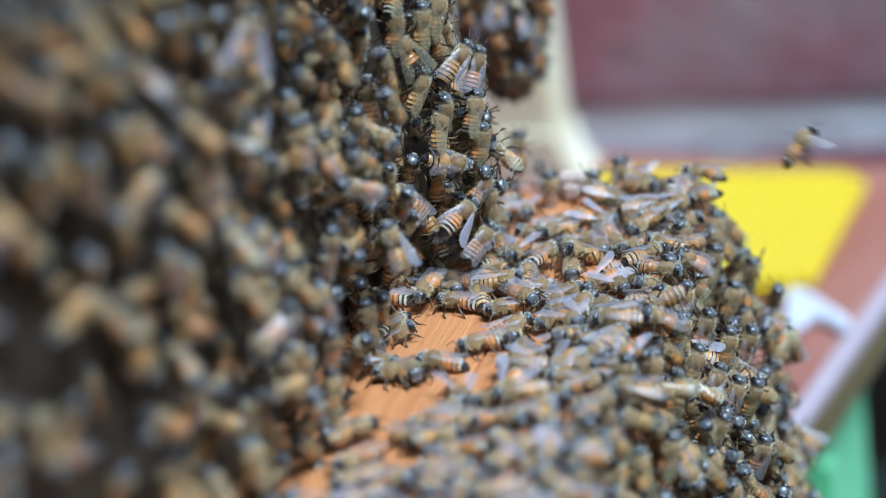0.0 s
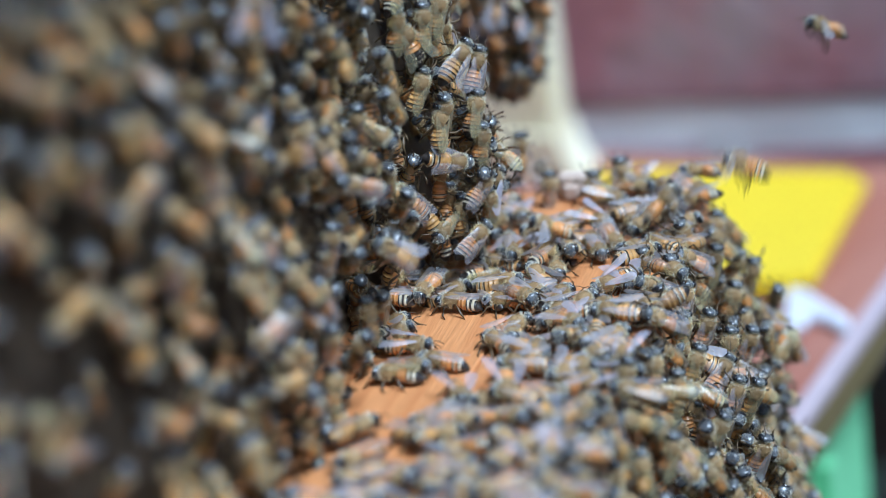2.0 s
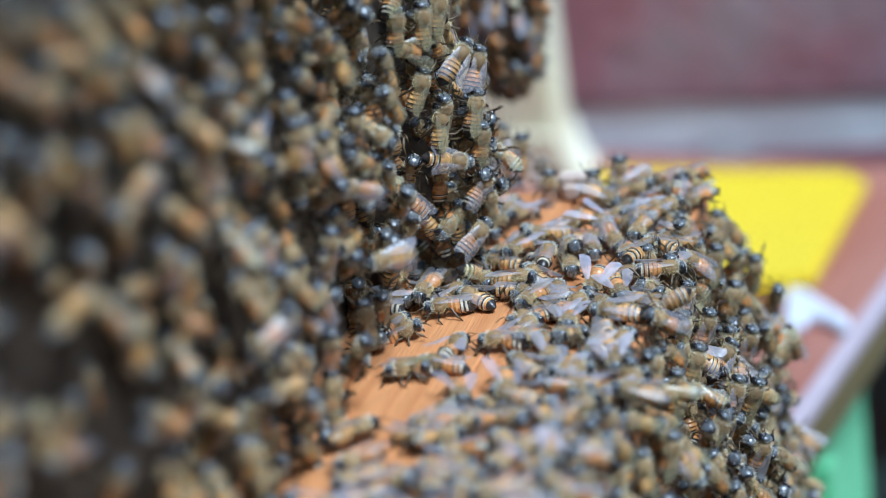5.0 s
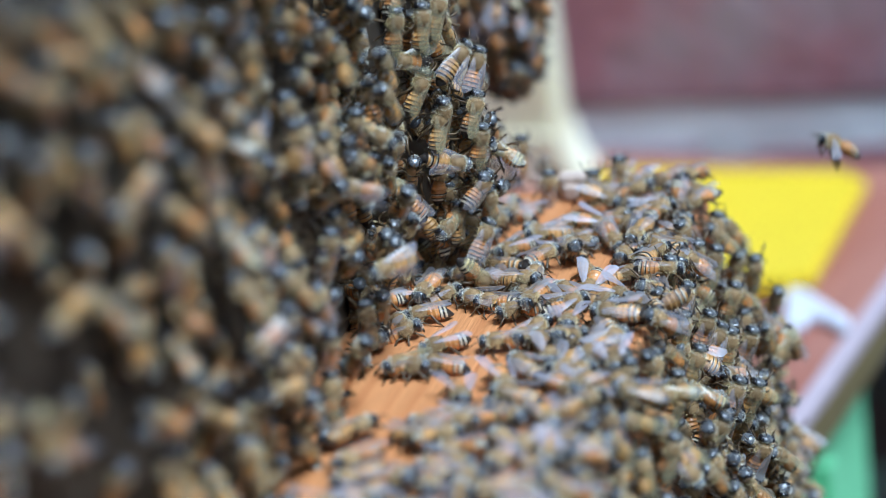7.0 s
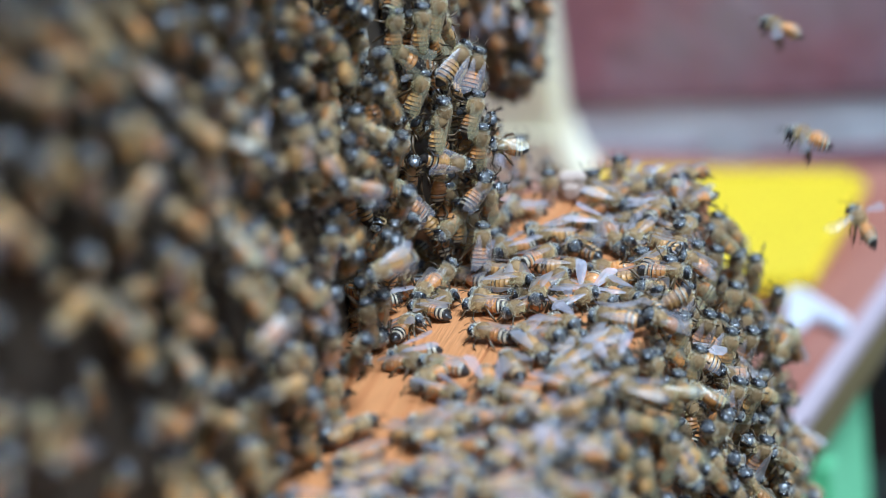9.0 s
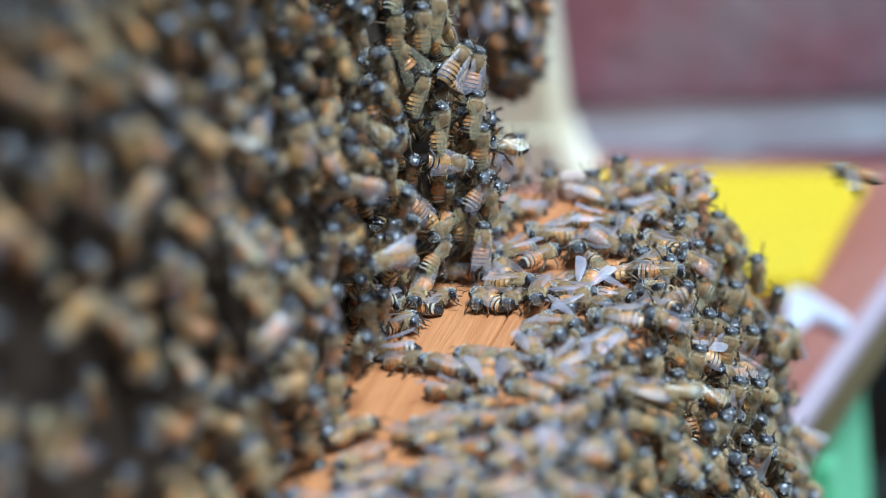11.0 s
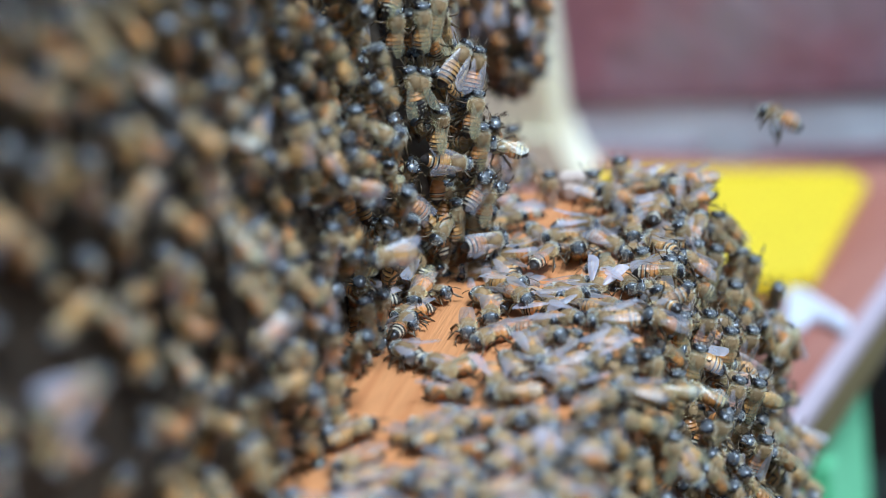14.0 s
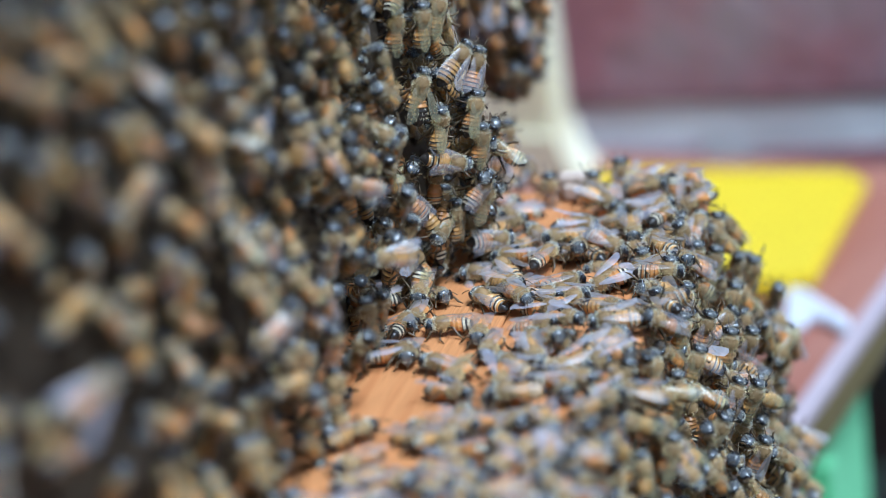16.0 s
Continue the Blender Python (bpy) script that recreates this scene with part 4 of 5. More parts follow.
    (2, [(0, 9.8, 2.9, 18.1, 78, -28, 50), (0.3, 11.5, 4.9, 16.6, 78, -25, 49), (1.5, 13.8, 14.7, 20.9, 77, -40, 53), (2.5, 13.5, 11.2, 21.5, 77, -38, 52), (4.2, -0.1, 68.6, 11.6, 74, -53, 58), (9, -0.1, 61.9, 13.8, 72, -59, 61), (12, -0.2, 63.1, 12.2, 70, -62, 63), (16, -0.2, 65.7, 8.5, 69, -64, 64)]),
    (6, [(0, 3.2, -3.2, 56.3, -68, -71, -152), (1.2, 3.9, -2.9, 58.4, -70, -69, -150), (3, 3.8, -2.6, 58.5, -65, -73, -155), (4.2, 2.9, -3.1, 57.4, -79, -33, -134), (6.3, 2.8, -3.2, 52.9, -78, -15, -130), (8, 2.0, -3.5, 52.9, -79, -20, -131), (9, 2.2, -3.8, 54.8, -78, -42, -136), (12, 2.7, -3.3, 55.2, -67, -71, -152), (15, 4.2, -1.4, 45.8, 34, -82, 103), (16, 4.6, -1.1, 46.4, 56, -78, 80)]),
    (5, [(0, 7.1, -37.9, 28.5, -29, -78, 167), (2, 6.7, -39.4, 26.7, -74, -43, -142), (3, 6.0, -43.9, 25.6, -77, -4, -132), (4.2, 6.0, -43.1, 25.9, -77, -8, -133), (7, 6.2, -42.1, 23.5, -77, 0, -131), (9, 6.1, -43.8, 24.0, -77, 5, -130), (12.5, 6.5, -41.7, 26.0, -77, -8, -133), (16, 6.5, -41.9, 25.7, -77, -13, -134)]),
    (4, [(0, 14.6, 11.3, 1.9, 77, 10, 43), (2, 13.0, 5.2, 1.8, 77, 12, 42), (3, 10.7, 4.6, 1.9, 76, 16, 41), (4.2, 11.8, 3.0, 2.0, 76, 17, 41), (6.3, 13.2, 2.9, 1.8, 49, 67, 8), (9, 4.4, 0.4, 4.9, 75, -40, 55), (12.5, 3.6, 0.4, 12.7, 75, -40, 55), (13.5, -0.6, -3.9, 1.9, -68, 49, -114), (16, -0.1, -7.4, 1.9, -61, 59, -106)]),
    (5, [(0, 31.5, 59.0, 6.0, 86, -84, 26), (8, 31.3, 59.2, 6.4, 86, -82, 24), (16, 31.5, 59.0, 6.0, 86, -84, 26)]),
    (1, [(0, 16.0, 52.5, 5.4, 82, -84, 30), (6, 15.8, 52.7, 5.8, 84, -80, 28), (16, 16.0, 52.5, 5.2, 82, -84, 30)]),
    (4, [(0, 26.4, 52.5, 5.2, 84, -82, 26), (7, 26.6, 52.4, 5.6, 84, -84, 24), (16, 26.3, 52.6, 5.2, 84, -82, 26)]),
    (2, [(0, 7.0, -205.0, 75.0, 70, -30, 60), (12.6, 7.0, -205.0, 75.0, 70, -30, 60), (13.6, 7.0, -176.0, 62.0, 72, -10, 55), (14.4, 7.0, -160.0, 56.0, 74, -20, 52), (15, 7.0, -160.0, 55.0, 74, -26, 52), (15.5, 7.0, -160.0, 57.0, 74, -20, 52), (16, 7.0, -160.0, 56.0, 74, -24, 54)]),
    (2, [(0, 8.0, -91.0, 86.0, 78, -60, 55), (1, 8.0, -89.0, 84.0, 78, -50, 55), (2.2, 8.0, -87.0, 92.0, 80, -70, 55), (3.2, 8.0, -84.0, 102.0, 80, -70, 55), (16, 8.0, -84.0, 102.0, 80, -66, 55)]),
    (5, [(0, 7.5, 60.0, 13.0, 82, -86, 35), (4.2, 7.5, 61.0, 12.0, 84, -82, 38), (9, 7.2, 61.0, 11.5, 84, -82, 38), (16, 5.0, 60.0, 16.0, 84, -82, 38)]),
]


def crowded(p, reach=5.5):
    """True close to one of the bees above."""
    return any((p - Vector(r[1:4])).length < reach for _, rows in PLACED for r in rows[::2])


rng = random.Random(7)
MOVES = []      # (thing, rows) for the motions at the end
SINGLE = []     # (look, pose, rows)
MASS = defaultdict(list)
UP = Vector((0, 0, 1))


def wall_inside(u, v):
    return -4 < v < 80 - 0.29 * u and v > (-84 - u) * 0.53 - 16


def wall_angle(u, v):
    if rng.random() < 0.74:
        return math.pi / 2 + rng.gauss(0.0, 0.65)
    return rng.uniform(0, 6.28)


def drift(base, spot, kind):
    """Rows of a bee that shuffles on its surface: spot(du, dv, da) gives a pose."""
    rows = [(0, spot(0, 0, 0))]
    t, u, v, a = 0, 0.0, 0.0, 0.0
    while True:
        t += rng.uniform(1.2, 3.0) if kind != "ledge" else rng.uniform(0.7, 2.2)
        if t >= 15.6:
            break
        k = 1.0 if kind != "ledge" else 2.2
        if rng.random() < 0.45:
            u += rng.gauss(0, 0.7 * k) - u * 0.2
            v += rng.gauss(0, 0.7 * k) - v * 0.2
            a += rng.gauss(0, 0.16 * k) - a * 0.2
        rows.append((t, spot(u, v, a)))
    rows.append((16, spot(u, v, a)))
    return rows


# wall: an inner layer, then the visible one
for u, v, a in pack(rng, (-215, 60, -4, 145), 7.0, 4.4, wall_inside, lambda u, v: math.pi / 2 + rng.gauss(0, 0.5), 9000):
    hanging = -24 < u < 32 and v < 50
    if not hanging and hump(u, v, 1.0) < 0.15 or any(math.hypot(u - cu, v - cv) < 0.8 * r for cu, cv, r, d in HOLLOWS):
        continue
    p = on_wall(u, v, -6.5 if hanging else -13.0)
    MASS["wall", int((u + 215) // 55)].append((6 + rng.randrange(6), bee_pose(p, frame_of(on_wall, u, v), Vector((0, math.cos(a), math.sin(a))), rng, 14)))
for u, v, a in pack(rng, (-215, 58, 0, 145), 5.9, 4.5, wall_inside, wall_angle, 18000):
    def spot(du, dv, da, u=u, v=v, a=a, k=rng.gauss(0, 16), q=rng.gauss(-30 if u > -34 else -20, 20), o=rng.uniform(-5.0, 1.5), belly=rng.random() < (0.18 if u < -34 else 0.12), lean=Vector((rng.gauss(0, 0.32), rng.gauss(0, 0.32), rng.gauss(0, 0.2)))):
        p = on_wall(u + du, v + dv, o)
        n = frame_of(on_wall, u, v) * 0.65 + Vector((0.1, -0.45, 0.1)) + lean
        m = bee_pose(p, n, Vector((0, 0.4 * math.cos(a + da), math.sin(a + da))) + Vector((0.5, 0, 0)) * math.cos(a + da) + Vector((0, -0.3, 0))) @ pose(0, 0, 0, k, q, 0)
        return m @ pose(0, 0, 0.005, 180, 0, 0) if belly else m
    look_no = rng.choice((1, 3, 3, 4, 4, 4) if u > -34 else (0, 3, 3, 4, 4))
    if crowded(on_wall(u, v) + Vector((4, 0, 0)), 3.4):
        continue
    if rng.random() < (0.06 if u > -34 else 0.36 if u < -130 and v < 80 else 0.2 if u < -95 and v < 60 else 0.12) or any(math.hypot(u - cu, v - cv) < 0.85 * r for cu, cv, r, d in HOLLOWS):
        continue
    if -34 < u < 34 and v < 64 - 0.29 * u:
        SINGLE.append((look_no, drift(None, spot, "wall")))
    else:
        MASS["wall", int((u + 215) // 55)].append((look_no, spot(0, 0, 0)))

# ledge
def bare(u, v):
    """Open wood: a strip along the foot of the mass and a spot far back."""
    strip = -92 < v < -16 and abs(u - 13 + 0.03 * (v + 40)) < 7.5 + 4.5 * noise.noise(Vector((v / 14, 0, 3))) - 6 * ease(-v, 52, 90)
    return strip or ((u - 24) / 10) ** 2 + ((v - 38) / 13) ** 2 < 1 or ((u - 40) / 6) ** 2 + ((v - 12) / 7) ** 2 < 1


for u, v, a in pack(rng, (-6, 53, -140, 58), 6.3, 4.1, lambda u, v: not bare(u, v) or rng.random() < 0.006, lambda u, v: rng.gauss(-0.6, 0.9) if rng.random() < 0.2 else rng.uniform(0, 6.28), 12000):
    if crowded(Vector((u, v, 0)), 2.7 if v > -14 else 3.6) or u < 32 and rng.random() < 0.1 or 11 < u < 31 and v > 42 or u < on_wall(v, 4).x + 3:
        continue
    def spot(du, dv, da, u=u, v=v, a=a, o=rng.choice((0, 0, 0, 1.0, 2.2)), q=rng.gauss(-4, 9), k=rng.gauss(0, 12)):
        return bee_pose(Vector((u + du, v + dv, o)), UP, Vector((math.cos(a + da), math.sin(a + da), 0))) @ pose(0, 0, 0, k, q, 0)
    look_no = rng.choice((0, 0, 1, 2, 5, 5, 5))
    if v < -45 and rng.random() < 0.16:
        continue
    if v > -62:
        SINGLE.append((look_no, drift(None, spot, "ledge")))
    else:
        MASS["ledge", 0].append((look_no, spot(0, 0, 0)))

# curtain over the outer edge
for u, d, a in pack(rng, (-90, 60, 4, 110), 9.0, 6.0, lambda u, d: True, lambda u, v: -math.pi / 2 + rng.gauss(0, 0.5), 6000):
    p = on_face(u, d, -12.0)
    MASS["curtain", 0].append((6 + rng.randrange(6), bee_pose(p, frame_of(on_face, u, d), Vector((0, math.cos(a), -math.sin(a))), rng, 14)))
for u, d, a in pack(rng, (-95, 58, -1.5, 112), 5.7, 4.4, lambda u, d: True, lambda u, v: -math.pi / 2 + rng.gauss(0.1, 0.5) if rng.random() < 0.88 else rng.uniform(0, 6.28), 12000):
    def spot(du, dv, da, u=u, d=d, a=a, k=rng.gauss(0, 16), q=rng.gauss(-30, 20), o=rng.uniform(-5.5, 1.0), lean=Vector((rng.gauss(0, 0.3), rng.gauss(0, 0.2), rng.gauss(0, 0.15)))):
        p = on_face(u + du, d + dv, o)
        t = on_face(u, d - 1) - on_face(u, d + 1)
        h = t.normalized() * -math.sin(a + da) + Vector((0.7, 0.4, 0)) * math.cos(a + da) + Vector((0, -0.45, 0))
        return bee_pose(p, frame_of(on_face, u, d) * 0.8 + Vector((0.1, -0.45, 0.25)) + lean, h) @ pose(0, 0, 0, k, q * (0.25 + 0.75 * ease(d, 0, 16)), 0)
    look_no = rng.choice((0, 1, 3, 3, 4, 4, 5))
    if crowded(on_face(u, d), 4.6) or rng.random() < 0.02 or u > 46 and d < 4:
        continue
    if u > -10 and d < 62 + 0.5 * (u - 0):
        SINGLE.append((look_no, drift(None, spot, "face")))
    else:
        MASS["curtain", 1].append((look_no, spot(0, 0, 0)))

# end of the hive: bees round the far corner, and a cluster hanging beyond it
for u, d, a in pack(rng, (-10, 60, 8, 112), 8.0, 4.7, lambda u, d: u < on_face(60, d).x - 2, lambda u, v: math.pi / 2 + rng.gauss(0, 0.4), 3000):
    MASS["curtain", 2].append((6 + rng.randrange(6), bee_pose(Vector((u, 61, -d)), Vector((0, 1, 0)), Vector((0.3, 0, 1)), rng, 14)))
CLUSTER = Vector((-5.3, 106.7, 30.0))
for i in range(190):
    q = Vector((rng.gauss(0, 1), rng.gauss(0, 1), rng.gauss(0, 1))).normalized()
    p = CLUSTER + Vector((q.x * 8, q.y * 9, q.z * 22 + 5)) * 1.0 - q * rng.choice((0, 0, 5))
    MASS["cluster", 0].append((rng.choice((0, 1, 3, 4, 5)), bee_pose(p, q, Vector((rng.gauss(0, 0.4), rng.gauss(0, 0.4), 1)), rng, 14) @ (pose(0, 0, 0.005, 180, 0, 0) if i % 2 else pose(0, 0, 0))))

SWARMS = {}
for key, poses in MASS.items():
    SWARMS[key] = mass("bee_swarm", poses, {"wall": "thick mass of honey bees covering the upper hive box", "ledge": "honey bees crowding the orange ledge",
                                              "curtain": "curtain of honey bees hanging from the ledge", "cluster": "hanging cluster of honey bees behind the hive corner"}[key[0]])

MODELS = [make_bee(p, LOOKS[i][7]) for i, p in enumerate(FINE)]
taken = set()
for look_no, rows in SINGLE:
    if look_no not in taken:
        taken.add(look_no)
        ob = MODELS[look_no]
        ob.matrix_world = rows[0][1]
    else:
        ob = copy_thing(MODELS[look_no], rows[0][1])
    MOVES.append((ob, rows))

# bricks last: courses with open joints
def brick_mesh(w, h, d, seed):
    r = random.Random(seed)
    bm = bmesh.new()
    bmesh.ops.create_cube(bm, size=1)
    bmesh.ops.scale(bm, vec=(w, d, h), verts=bm.verts)
    for v in bm.verts:
        v.co += Vector((r.uniform(-1, 1), r.uniform(-1, 1), r.uniform(-1, 1))) * 0.0015
    bmesh.ops.bevel(bm, geom=list(bm.edges), offset=0.003, segments=1, affect="EDGES")
    me = bpy.data.meshes.new("brick")
    bm.to_mesh(me)
    bm.free()
    me.materials.append(BRICK)
    return me


BRICKS = [brick_mesh(0.215, 0.065, 0.06, i) for i in range(5)]
JOINT_Z = 0.4045       # middle of the joint above the bench
JOINT = 0.016
for row in range(-5, 2):
    z = JOINT_Z + JOINT / 2 + 0.0325 + row * (0.065 + JOINT)
    for i in range(-9, 10):
        ob = part("brick", BRICKS[(i * 3 + row * 2) % 5], wall_back)
        ob.matrix_basis = pose(i * 0.228 + (row % 2) * 0.114, 0.03 + 0.0015 * ((i * 7 + row * 5) % 3), z)

# copies for the bees that can be told apart
pinned = []
for look_no, _ in PLACED:
    pinned.append(MODELS[look_no] if look_no not in taken else copy_thing(MODELS[look_no], Matrix()))
    taken.add(look_no)


def placed(rows, dx=0.0, dz=0.0):
    """Poses from rows of numbers; dx, dz: the body's middle over its feet."""
    return [(t, SHIFT @ pose(x * MM, y * MM, z * MM, rx, ry, rz) @ Matrix.Translation((-dx, 0, -dz))) for t, x, y, z, rx, ry, rz in rows]


